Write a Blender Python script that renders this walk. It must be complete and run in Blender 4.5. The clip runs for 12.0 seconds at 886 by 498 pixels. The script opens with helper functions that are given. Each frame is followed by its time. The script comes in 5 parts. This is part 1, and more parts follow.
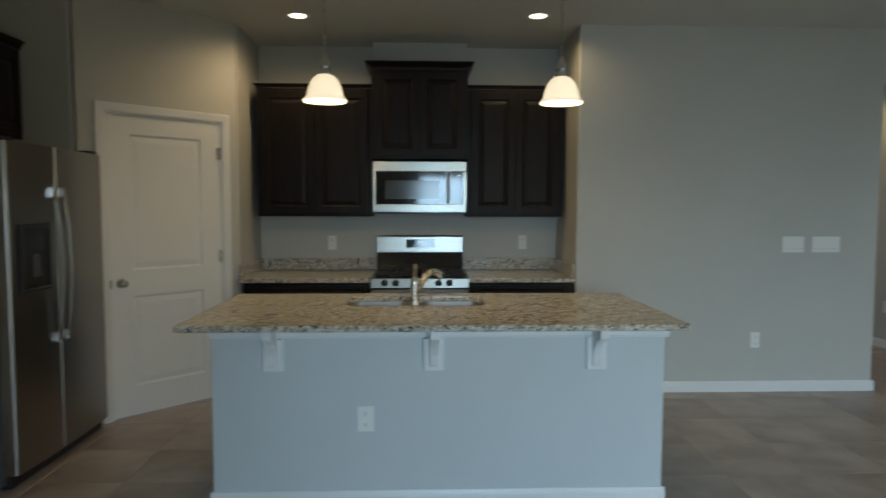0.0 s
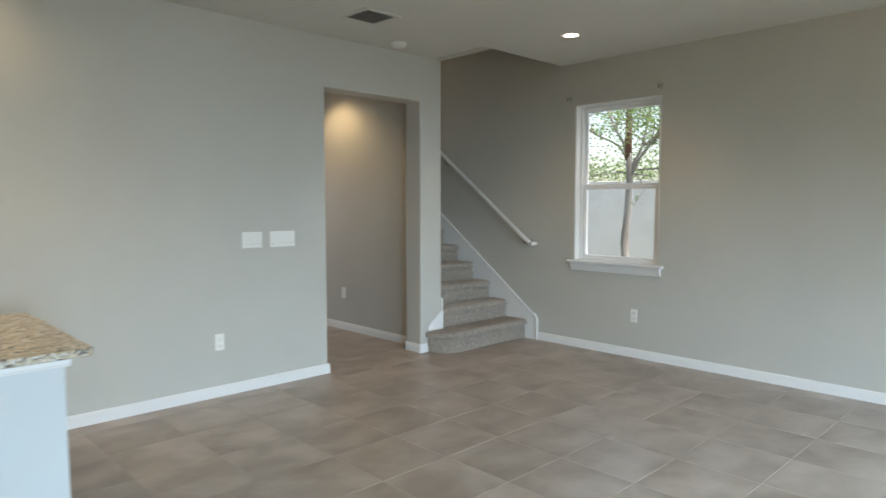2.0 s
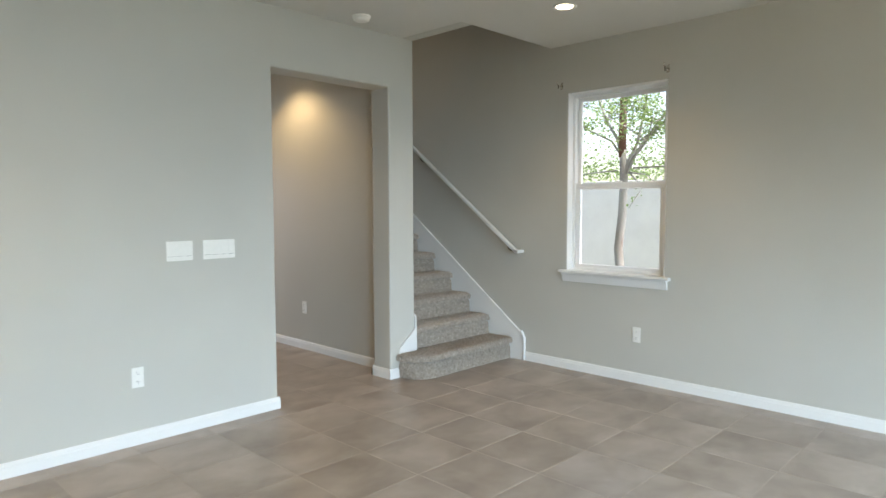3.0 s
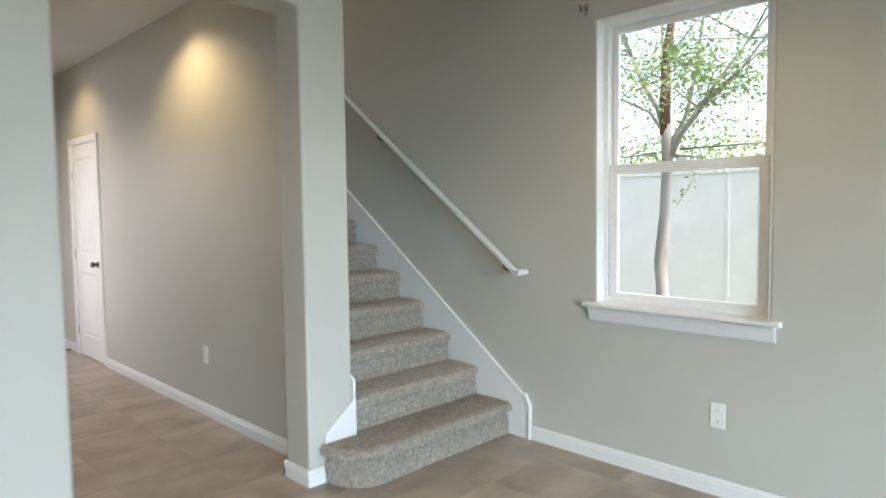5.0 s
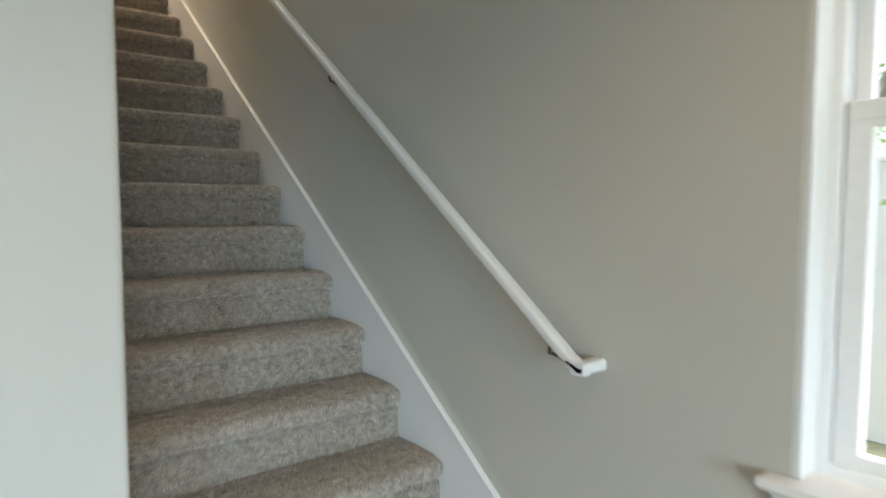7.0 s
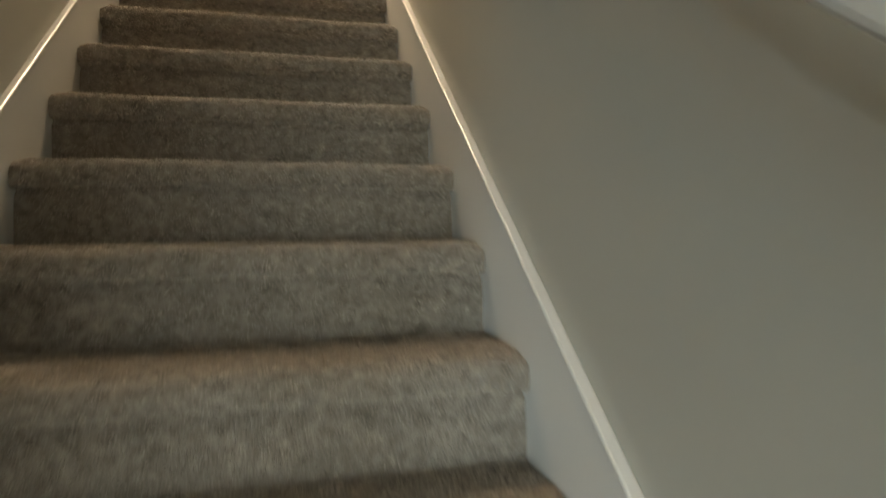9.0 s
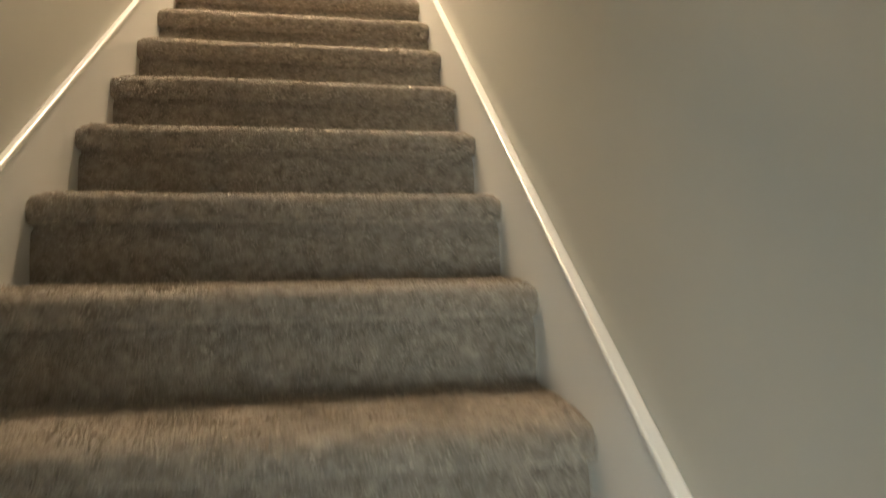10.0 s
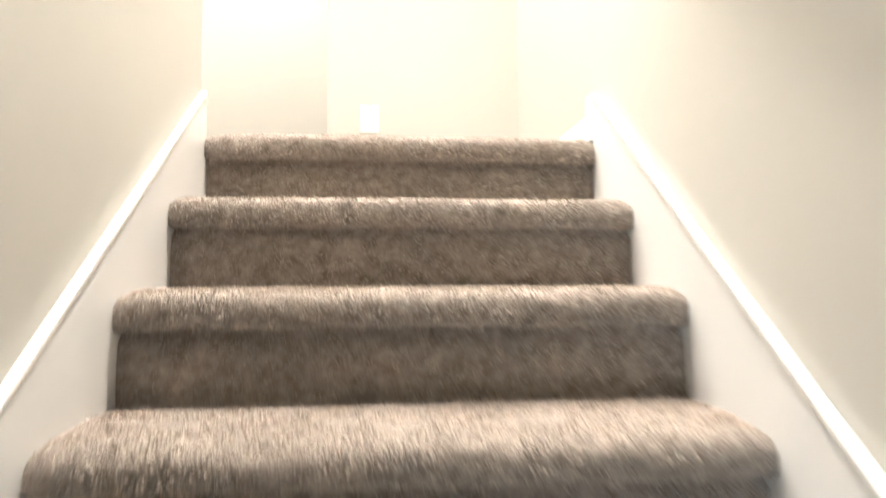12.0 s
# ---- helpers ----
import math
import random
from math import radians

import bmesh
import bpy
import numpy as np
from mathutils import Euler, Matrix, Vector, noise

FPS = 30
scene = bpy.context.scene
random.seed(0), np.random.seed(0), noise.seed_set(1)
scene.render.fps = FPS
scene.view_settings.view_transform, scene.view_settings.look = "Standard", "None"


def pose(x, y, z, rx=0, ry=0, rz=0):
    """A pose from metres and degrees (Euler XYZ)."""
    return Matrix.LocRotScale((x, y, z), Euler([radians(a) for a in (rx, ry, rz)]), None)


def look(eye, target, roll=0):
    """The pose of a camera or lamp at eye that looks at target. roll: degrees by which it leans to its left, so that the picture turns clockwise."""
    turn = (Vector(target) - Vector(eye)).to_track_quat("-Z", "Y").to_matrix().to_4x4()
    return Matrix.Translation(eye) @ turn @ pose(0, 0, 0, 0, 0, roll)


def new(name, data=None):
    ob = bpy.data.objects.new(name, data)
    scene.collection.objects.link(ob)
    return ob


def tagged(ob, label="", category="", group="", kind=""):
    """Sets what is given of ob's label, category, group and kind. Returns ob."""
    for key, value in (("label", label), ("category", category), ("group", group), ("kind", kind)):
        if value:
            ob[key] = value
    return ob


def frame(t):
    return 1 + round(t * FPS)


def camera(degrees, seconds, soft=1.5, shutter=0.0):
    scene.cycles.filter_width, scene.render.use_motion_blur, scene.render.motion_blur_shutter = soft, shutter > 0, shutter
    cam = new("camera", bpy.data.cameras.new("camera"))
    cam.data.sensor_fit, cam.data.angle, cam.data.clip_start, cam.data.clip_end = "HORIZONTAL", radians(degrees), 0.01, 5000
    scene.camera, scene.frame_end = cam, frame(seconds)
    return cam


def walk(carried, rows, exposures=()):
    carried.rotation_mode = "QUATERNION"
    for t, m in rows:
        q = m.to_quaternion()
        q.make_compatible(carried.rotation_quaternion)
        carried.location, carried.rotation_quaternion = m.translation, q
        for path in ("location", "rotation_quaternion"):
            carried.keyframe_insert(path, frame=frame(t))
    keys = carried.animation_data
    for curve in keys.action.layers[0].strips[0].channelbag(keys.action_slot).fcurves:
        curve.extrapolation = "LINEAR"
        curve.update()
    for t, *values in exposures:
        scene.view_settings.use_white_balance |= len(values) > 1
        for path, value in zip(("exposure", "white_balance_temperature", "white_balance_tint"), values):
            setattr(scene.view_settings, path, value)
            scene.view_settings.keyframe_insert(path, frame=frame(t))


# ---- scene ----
cam = camera(69.5, 12.0, soft=1.45, shutter=0.55)

# seconds, x, y, z, yaw, pitch, roll
PATH = [
    (0.0, 0.000, 0.007, 1.468, -2.06, -3.82, -0.14),
    (0.5, 0.116, 0.050, 1.516, -10.40, -4.05, 0.00),
    (1.0, 0.170, 0.105, 1.508, -26.70, -3.93, 0.00),
    (1.5, 0.303, 0.197, 1.457, -37.88, -3.73, -0.07),
    (2.0, 0.570, 0.343, 1.446, -44.01, -3.95, 0.02),
    (2.5, 0.872, 0.602, 1.427, -45.48, -3.96, 0.13),
    (3.0, 1.212, 0.911, 1.448, -45.74, -3.75, 0.16),
    (5.0, 2.928, 2.173, 1.414, -45.05, -3.50, 0.70),
    (5.5, 3.390, 2.491, 1.376, -44.43, -2.89, 0.10),
    (6.0, 3.838, 2.823, 1.412, -43.81, -2.91, 0.45),
    (6.5, 4.267, 3.173, 1.447, -42.48, -3.50, 0.06),
    (8.5, 5.531, 4.741, 1.418, -19.18, -2.72, 0.62),
    (9.0, 5.591, 5.167, 1.583, -14.24, -2.31, 0.32),
    (9.5, 5.617, 5.511, 1.753, -12.51, -1.12, 0.22),
    (10.0, 5.626, 5.822, 1.972, -10.14, 0.67, 0.62),
    (10.5, 5.557, 6.168, 2.158, -8.32, 0.91, 0.33),
    (11.0, 5.557, 6.492, 2.381, -7.31, 1.16, 0.14),
    (11.5, 5.536, 6.815, 2.686, -6.53, 1.35, 0.02),
    (12.0, 5.484, 7.140, 2.900, -4.78, 2.49, 0.20),
]
EXPOSURES = [(0.0, 0.45, 6600, 11), (0.5, 0.54, 6650, 11), (1.0, 0.93, 6700, 12), (1.5, 1.24, 6800, 14), (2.0, 1.54, 6950, 16), (2.5, 1.74, 6950, 16), (3.0, 1.96, 7000, 16), (5.0, 2.13, 6900, 15),
             (6.5, 2.11, 6750, 14), (8.5, 2.24, 8200, 12), (9.0, 2.20, 8300, 12), (9.5, 2.48, 8200, 12), (10.5, 3.04, 7600, 13), (11.2, 3.22, 6700, 13), (12.0, 3.36, 5650, 13)]
walk(cam, [(t, pose(x, y, z, 90 + p, r, w)) for t, x, y, z, w, p, r in PATH], EXPOSURES)

# ---------------------------------------------------------------- plan, metres
H = 2.853                    # ceiling of the ground floor
UP = 3.258                   # upper floor
TOP = 5.70                   # ceiling of the upper floor
YM = 4.933                   # face of the wall with the hall opening
XW = 6.032                   # face of the window wall
XS = 4.978                   # stair side of the wall between hall and stairs
XH = 4.860                   # hall side of the same wall
YB = 5.70                    # kitchen back wall
XA0, XA1 = -1.40, 1.218      # kitchen alcove
XL = -2.85                   # left wall
YR = -2.2                    # rear wall
RUN, RISE, NOSE0, Z0 = 0.253, 0.191, 4.426, 0.011
NSTEP = 17

# ---------------------------------------------------------------- world and light
world = bpy.data.worlds.new("overcast_sky")
scene.world = world
world.use_nodes = True
wn = world.node_tree.nodes
sky = wn.new("ShaderNodeTexSky")
sky.sky_type = 'NISHITA'
sky.sun_disc = False
sky.sun_elevation = radians(60)
sky.sun_rotation = radians(176)
sky.air_density, sky.dust_density = 1.0, 3.0
world.node_tree.links.new(sky.outputs[0], wn["Background"].inputs[0])
wn["Background"].inputs[1].default_value = 0.15


def lamp(name, kind, m, energy, color, size=None, size_y=None, spot=None):
    data = bpy.data.lights.new(name, kind)
    data.energy, data.color = energy, color
    if kind == 'AREA':
        data.shape = 'RECTANGLE' if size_y else 'DISK'
        data.size = size
        if size_y:
            data.size_y = size_y
    elif kind == 'SUN':
        data.angle = size
    else:
        data.shadow_soft_size = size
    if spot:
        data.spot_size, data.spot_blend = radians(spot), 0.6
    ob = new(name, data)
    ob.matrix_world = m
    return ob


SKYBLUE = (0.54, 0.78, 1.0)
LAWNGREEN = (1.0, 0.98, 0.48)
WARM = (1.0, 0.76, 0.42)
sun_dir = Vector((math.sin(radians(176)) * math.cos(radians(60)), math.cos(radians(176)) * math.cos(radians(60)), math.sin(radians(60))))
lamp("sun", 'SUN', look(sun_dir * 30, (0, 0, 0)), 2.6, (1.0, 0.96, 0.9), size=radians(10))
# daylight that comes in through the openings behind the walk and in the hall
lamp("rear_daylight", 'AREA', look((3.25, YR + 0.04, 1.12), (5.2, 3, -2.9)), 50, SKYBLUE, 2.35, 2.15).data.spread = radians(96)
lamp("rear_lawn_light", 'AREA', look((2.9, YR + 0.05, 1.10), (2.8, 3, 2.2)), 6.8, LAWNGREEN, 2.6, 2.0)
lamp("rear_window_daylight", 'AREA', look((0.40, YR + 0.02, 1.45), (1.5, 3, -2.0)), 43, (0.47, 0.75, 1.0), 0.9, 1.35).data.spread = radians(100)
lamp("hall_daylight", 'AREA', look((3.60, 8.85, 1.25), (5.0, 8.2, 0.4)), 5.0, (0.84, 0.87, 1.0), 0.8, 1.7)
# lamps of the place
for x, y, e in ((-0.89, 4.80, 16), (0.86, 4.73, 9)):
    lamp("can_light", 'SPOT', look((x, y, H - 0.03), (x, y, 0)), e, WARM, 0.06, spot=170)
lamp("can_light", 'SPOT', look((5.10, 3.50, H - 0.03), (5.10, 3.50, 0)), 6.5, WARM, 0.06, spot=130)
for y, e in ((6.45, 12.0), (8.85, 5.5)):
    lamp("can_light", 'SPOT', look((4.44, y, H - 0.03), (4.44, y, 0)), e, WARM, 0.06, spot=135)
for x in (-0.494, 0.745):
    lamp("pendant_bulb", 'POINT', pose(x, 3.40, 2.03), 5.5, WARM, 0.03)
for x, y, e, cone in ((5.50, 8.35, 8.5, 112), (4.5, 9.6, 12, 178)):
    lamp("upper_light", 'AREA', look((x, y, TOP - 0.03), (x, y, 0)), e, (1.0, 0.85, 0.66), 0.30).data.spread = radians(cone)

# ---------------------------------------------------------------- materials
def nodes_of(name):
    m = bpy.data.materials.new(name)
    m.use_nodes = True
    return m, m.node_tree.nodes, m.node_tree.links, m.node_tree.nodes["Principled BSDF"]


def noise_node(nt, lk, scale, detail=4.0, stretch=None, random_shift=False, distortion=0.0):
    tc = nt.new("ShaderNodeTexCoord")
    mp = nt.new("ShaderNodeMapping")
    if stretch:
        mp.inputs["Scale"].default_value = stretch
    lk.new(tc.outputs["Object"], mp.inputs["Vector"])
    out = mp.outputs["Vector"]
    if random_shift:
        info = nt.new("ShaderNodeObjectInfo")
        mul = nt.new("ShaderNodeMath")
        mul.operation = 'MULTIPLY'
        mul.inputs[1].default_value = 61.0
        lk.new(info.outputs["Random"], mul.inputs[0])
        add = nt.new("ShaderNodeVectorMath")
        add.operation = 'ADD'
        lk.new(out, add.inputs[0])
        lk.new(mul.outputs[0], add.inputs[1])
        out = add.outputs["Vector"]
    n = nt.new("ShaderNodeTexNoise")
    n.inputs["Scale"].default_value = scale
    n.inputs["Detail"].default_value = detail
    n.inputs["Distortion"].default_value = distortion
    lk.new(out, n.inputs["Vector"])
    return n


def ramp_node(nt, lk, src, stops, constant=False):
    r = nt.new("ShaderNodeValToRGB")
    e = r.color_ramp.elements
    while len(e) < len(stops):
        e.new(0.5)
    for el, (p, c) in zip(e, stops):
        el.position = p
        el.color = (*c, 1)
    if constant:
        r.color_ramp.interpolation = 'CONSTANT'
    lk.new(src, r.inputs[0])
    return r


def bump_to(nt, lk, bsdf, src, strength, distance):
    b = nt.new("ShaderNodeBump")
    b.inputs["Strength"].default_value = strength
    b.inputs["Distance"].default_value = distance
    lk.new(src, b.inputs["Height"])
    lk.new(b.outputs[0], bsdf.inputs["Normal"])
    return b


def painted(name, color, rough=0.55, vary=0.05, grain=160.0, strength=0.25, dist=0.0006):
    """Paint with large faint unevenness and a fine roller or orange-peel texture."""
    m, nt, lk, b = nodes_of(name)
    big = noise_node(nt, lk, 1.3, 3)
    lo = tuple(c * (1 - vary) for c in color)
    hi = tuple(min(1, c * (1 + vary)) for c in color)
    r = ramp_node(nt, lk, big.outputs["Fac"], ((0.3, lo), (0.7, hi)))
    lk.new(r.outputs[0], b.inputs["Base Color"])
    fine = noise_node(nt, lk, grain, 3)
    bump_to(nt, lk, b, fine.outputs["Fac"], strength, dist)
    rr = nt.new("ShaderNodeMapRange")
    rr.inputs[3].default_value, rr.inputs[4].default_value = rough - 0.06, rough + 0.08
    lk.new(big.outputs["Fac"], rr.inputs[0])
    lk.new(rr.outputs[0], b.inputs["Roughness"])
    return m


def plain(name, color, rough=0.4, metal=0.0, vary=0.08, scale=40.0, bump=0.0):
    m, nt, lk, b = nodes_of(name)
    n = noise_node(nt, lk, scale, 4)
    r = ramp_node(nt, lk, n.outputs["Fac"], ((0.3, tuple(c * (1 - vary) for c in color)), (0.7, tuple(min(1, c * (1 + vary)) for c in color))))
    lk.new(r.outputs[0], b.inputs["Base Color"])
    b.inputs["Metallic"].default_value = metal
    rr = nt.new("ShaderNodeMapRange")
    rr.inputs[3].default_value, rr.inputs[4].default_value = max(0.02, rough - 0.05), rough + 0.06
    lk.new(n.outputs["Fac"], rr.inputs[0])
    lk.new(rr.outputs[0], b.inputs["Roughness"])
    if bump:
        bump_to(nt, lk, b, n.outputs["Fac"], bump, 0.001)
    return m


def brushed(name, color, rough, stretch):
    m, nt, lk, b = nodes_of(name)
    n = noise_node(nt, lk, 60.0, 5, stretch=stretch)
    r = ramp_node(nt, lk, n.outputs["Fac"], ((0.25, tuple(c * 0.86 for c in color)), (0.75, color)))
    lk.new(r.outputs[0], b.inputs["Base Color"])
    b.inputs["Metallic"].default_value = 1.0
    rr = nt.new("ShaderNodeMapRange")
    rr.inputs[3].default_value, rr.inputs[4].default_value = rough - 0.07, rough + 0.09
    lk.new(n.outputs["Fac"], rr.inputs[0])
    lk.new(rr.outputs[0], b.inputs["Roughness"])
    bump_to(nt, lk, b, n.outputs["Fac"], 0.08, 0.0004)
    return m


def glowing(name, color, strength):
    m, nt, lk, b = nodes_of(name)
    b.inputs["Base Color"].default_value = (*color, 1)
    b.inputs["Emission Color"].default_value = (*color, 1)
    b.inputs["Emission Strength"].default_value = strength
    return m


WALL = painted("wall_paint", (0.50, 0.49, 0.445), 0.5, 0.03, 120.0, 0.35, 0.0010)
# the wall paint again, with the cool daylight on the island put into its colour
ISLAND = painted("island_wall_paint_daylit", (0.55, 0.58, 0.58), 0.5, 0.03, 120.0, 0.35, 0.0010)
CEIL = painted("ceiling_paint", (0.62, 0.61, 0.57), 0.75, 0.03, 55.0, 0.6, 0.0025)
TRIM = painted("trim_paint", (0.74, 0.74, 0.725), 0.32, 0.02, 30.0, 0.06, 0.0005)
DOORPAINT = painted("door_paint", (0.78, 0.77, 0.74), 0.38, 0.02, 90.0, 0.12, 0.0004)
VINYL = plain("window_vinyl", (0.82, 0.83, 0.83), 0.3, 0, 0.02)
PLASTIC = plain("plate_plastic", (0.80, 0.79, 0.75), 0.35, 0, 0.02)
SLOT = plain("slot_dark", (0.05, 0.045, 0.04), 0.6)
STEEL = brushed("stainless_steel", (0.37, 0.35, 0.305), 0.28, (1.5, 1.5, 60.0))
STEEL_V = brushed("stainless_door", (0.36, 0.35, 0.335), 0.30, (60.0, 60.0, 1.5))
SINKSTEEL = plain("sink_steel", (0.78, 0.77, 0.74), 0.32, 1.0, 0.05, 90)
NICKEL = plain("brushed_nickel", (0.62, 0.58, 0.52), 0.26, 1.0, 0.06, 120)
CHROME = plain("chrome", (0.8, 0.8, 0.8), 0.10, 1.0, 0.03)
DARKMETAL = plain("bronze_bracket", (0.12, 0.10, 0.085), 0.4, 1.0)
BLACKGLASS = plain("black_glass", (0.012, 0.012, 0.013), 0.06, 0, 0.1)
BLACKENAMEL = plain("black_enamel", (0.015, 0.015, 0.016), 0.18, 0, 0.15)
CASTIRON = plain("cast_iron", (0.025, 0.025, 0.026), 0.55, 0.2, 0.2, 90, 0.3)
BLACKPLASTIC = plain("black_plastic", (0.02, 0.02, 0.022), 0.4)
FRIDGESIDE = plain("fridge_side", (0.08, 0.08, 0.085), 0.45, 0.1)
GRILLE = plain("vent_metal", (0.52, 0.50, 0.46), 0.5)
RUBBER = plain("rubber_strip", (0.05, 0.045, 0.04), 0.6)
DIGITS = glowing("clock_digits", (0.7, 0.85, 1.0), 0.5)
BULB = glowing("lamp_disc", (1.0, 0.86, 0.62), 4.0)


def wood_dark():
    m, nt, lk, b = nodes_of("espresso_wood")
    n = noise_node(nt, lk, 9.0, 6, stretch=(6.0, 6.0, 0.5), distortion=0.6)
    r = ramp_node(nt, lk, n.outputs["Fac"], ((0.25, (0.006, 0.0045, 0.004)), (0.55, (0.012, 0.009, 0.008)), (0.8, (0.020, 0.014, 0.012))))
    lk.new(r.outputs[0], b.inputs["Base Color"])
    b.inputs["Roughness"].default_value = 0.42
    b.inputs["Specular IOR Level"].default_value = 0.15
    bump_to(nt, lk, b, n.outputs["Fac"], 0.12, 0.0006)
    return m


def granite():
    m, nt, lk, b = nodes_of("speckled_granite")
    tc = nt.new("ShaderNodeTexCoord")
    warp = noise_node(nt, lk, 70.0, 2)
    wv = nt.new("ShaderNodeVectorMath")
    wv.operation = 'MULTIPLY_ADD'
    wv.inputs[1].default_value = (0.012, 0.012, 0.012)
    lk.new(warp.outputs["Color"], wv.inputs[0])
    lk.new(tc.outputs["Object"], wv.inputs[2])
    layers = []
    for scale, pal in ((60.0, ((0.0, (0.50, 0.43, 0.32)), (0.30, (0.40, 0.34, 0.25)), (0.52, (0.62, 0.58, 0.50)), (0.76, (0.17, 0.16, 0.15)), (0.86, (0.02, 0.021, 0.024)))),
                       (130.0, ((0.0, (0.48, 0.40, 0.29)), (0.40, (0.70, 0.68, 0.63)), (0.62, (0.36, 0.31, 0.24)), (0.84, (0.03, 0.03, 0.033))))):
        v = nt.new("ShaderNodeTexVoronoi")
        v.inputs["Scale"].default_value = scale
        lk.new(wv.outputs[0], v.inputs["Vector"])
        sp = nt.new("ShaderNodeSeparateColor")
        lk.new(v.outputs["Color"], sp.inputs[0])
        layers.append(ramp_node(nt, lk, sp.outputs[0], pal, True))
    mix = nt.new("ShaderNodeMix")
    mix.data_type = 'RGBA'
    n = noise_node(nt, lk, 90.0, 2)
    sel = ramp_node(nt, lk, n.outputs["Fac"], ((0.47, (0, 0, 0)), (0.51, (1, 1, 1))))
    lk.new(sel.outputs[0], mix.inputs["Factor"])
    lk.new(layers[0].outputs[0], mix.inputs[6])
    lk.new(layers[1].outputs[0], mix.inputs[7])
    lk.new(mix.outputs[2], b.inputs["Base Color"])
    b.inputs["Roughness"].default_value = 0.22
    return m


def tile_mat(name, dark, mid, light, rough):
    m, nt, lk, b = nodes_of(name)
    n = noise_node(nt, lk, 3.0, 5.0, stretch=(0.9, 1.1, 1.0), random_shift=True, distortion=0.35)
    n.inputs["Roughness"].default_value = 0.50
    r = ramp_node(nt, lk, n.outputs["Fac"], ((0.30, dark), (0.52, mid), (0.72, light)))
    info = nt.new("ShaderNodeObjectInfo")
    hv = nt.new("ShaderNodeHueSaturation")
    mr = nt.new("ShaderNodeMapRange")
    mr.inputs[3].default_value, mr.inputs[4].default_value = 0.96, 1.04
    lk.new(info.outputs["Random"], mr.inputs[0])
    lk.new(mr.outputs[0], hv.inputs["Value"])
    lk.new(r.outputs[0], hv.inputs["Color"])
    lk.new(hv.outputs[0], b.inputs["Base Color"])
    f = noise_node(nt, lk, 6.0, 2, random_shift=True)
    rr = nt.new("ShaderNodeMapRange")
    rr.inputs[3].default_value, rr.inputs[4].default_value = rough - 0.03, rough + 0.05
    lk.new(f.outputs["Fac"], rr.inputs[0])
    lk.new(rr.outputs[0], b.inputs["Roughness"])
    return m


def carpet_mat(name, island):
    m, nt, lk, b = nodes_of(name)
    n = noise_node(nt, lk, 55.0, 5, random_shift=True)
    big = noise_node(nt, lk, 42.0, 4, random_shift=True, distortion=0.4)
    mb = nt.new("ShaderNodeMapRange")
    mb.inputs[1].default_value, mb.inputs[2].default_value = 0.3, 0.7
    mb.inputs[3].default_value, mb.inputs[4].default_value = 0.68, 1.26
    lk.new(big.outputs["Fac"], mb.inputs[0])
    # base darker than the tufts: shade between the fibres is put into its colour
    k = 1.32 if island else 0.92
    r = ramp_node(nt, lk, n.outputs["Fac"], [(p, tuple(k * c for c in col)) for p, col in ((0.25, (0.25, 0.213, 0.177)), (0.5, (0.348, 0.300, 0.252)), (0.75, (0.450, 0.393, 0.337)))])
    hb = nt.new("ShaderNodeHueSaturation")
    lk.new(mb.outputs[0], hb.inputs["Value"])
    lk.new(r.outputs[0], hb.inputs["Color"])
    r = hb
    if island:
        g = nt.new("ShaderNodeNewGeometry")
        mr = nt.new("ShaderNodeMapRange")
        mr.inputs[3].default_value, mr.inputs[4].default_value = 0.94, 1.07
        lk.new(g.outputs["Random Per Island"], mr.inputs[0])
        hv = nt.new("ShaderNodeHueSaturation")
        lk.new(mr.outputs[0], hv.inputs["Value"])
        lk.new(r.outputs[0], hv.inputs["Color"])
        lk.new(hv.outputs[0], b.inputs["Base Color"])
    else:
        lk.new(r.outputs[0], b.inputs["Base Color"])
        f = noise_node(nt, lk, 230.0, 3)
        bump_to(nt, lk, b, f.outputs["Fac"], 0.9, 0.006)
    b.inputs["Roughness"].default_value = 0.95
    b.inputs["Specular IOR Level"].default_value = 0.1
    b.inputs["Sheen Weight"].default_value = 0.25
    return m


def glass_mat(name, tint):
    m, nt, lk, b = nodes_of(name)
    b.inputs["Base Color"].default_value = (*tint, 1)
    b.inputs["Transmission Weight"].default_value = 1.0
    b.inputs["Roughness"].default_value = 0.0
    b.inputs["IOR"].default_value = 1.12
    return m


def bark_mat(name, stops):
    m, nt, lk, b = nodes_of(name)
    n = noise_node(nt, lk, 5.0, 5, stretch=(1, 1, 0.25), distortion=0.5)
    r = ramp_node(nt, lk, n.outputs["Fac"], stops)
    lk.new(r.outputs[0], b.inputs["Base Color"])
    b.inputs["Roughness"].default_value = 0.8
    bump_to(nt, lk, b, n.outputs["Fac"], 0.4, 0.01)
    return m


def leaf_mat(name, a, c):
    m, nt, lk, b = nodes_of(name)
    g = nt.new("ShaderNodeNewGeometry")
    r = ramp_node(nt, lk, g.outputs["Random Per Island"], ((0.0, a), (1.0, c)))
    lk.new(r.outputs[0], b.inputs["Base Color"])
    b.inputs["Roughness"].default_value = 0.5
    tr = nt.new("ShaderNodeBsdfTranslucent")
    lk.new(r.outputs[0], tr.inputs["Color"])
    mix = nt.new("ShaderNodeMixShader")
    mix.inputs[0].default_value = 0.62
    lk.new(b.outputs[0], mix.inputs[1])
    lk.new(tr.outputs[0], mix.inputs[2])
    lk.new(mix.outputs[0], nt["Material Output"].inputs["Surface"])
    return m


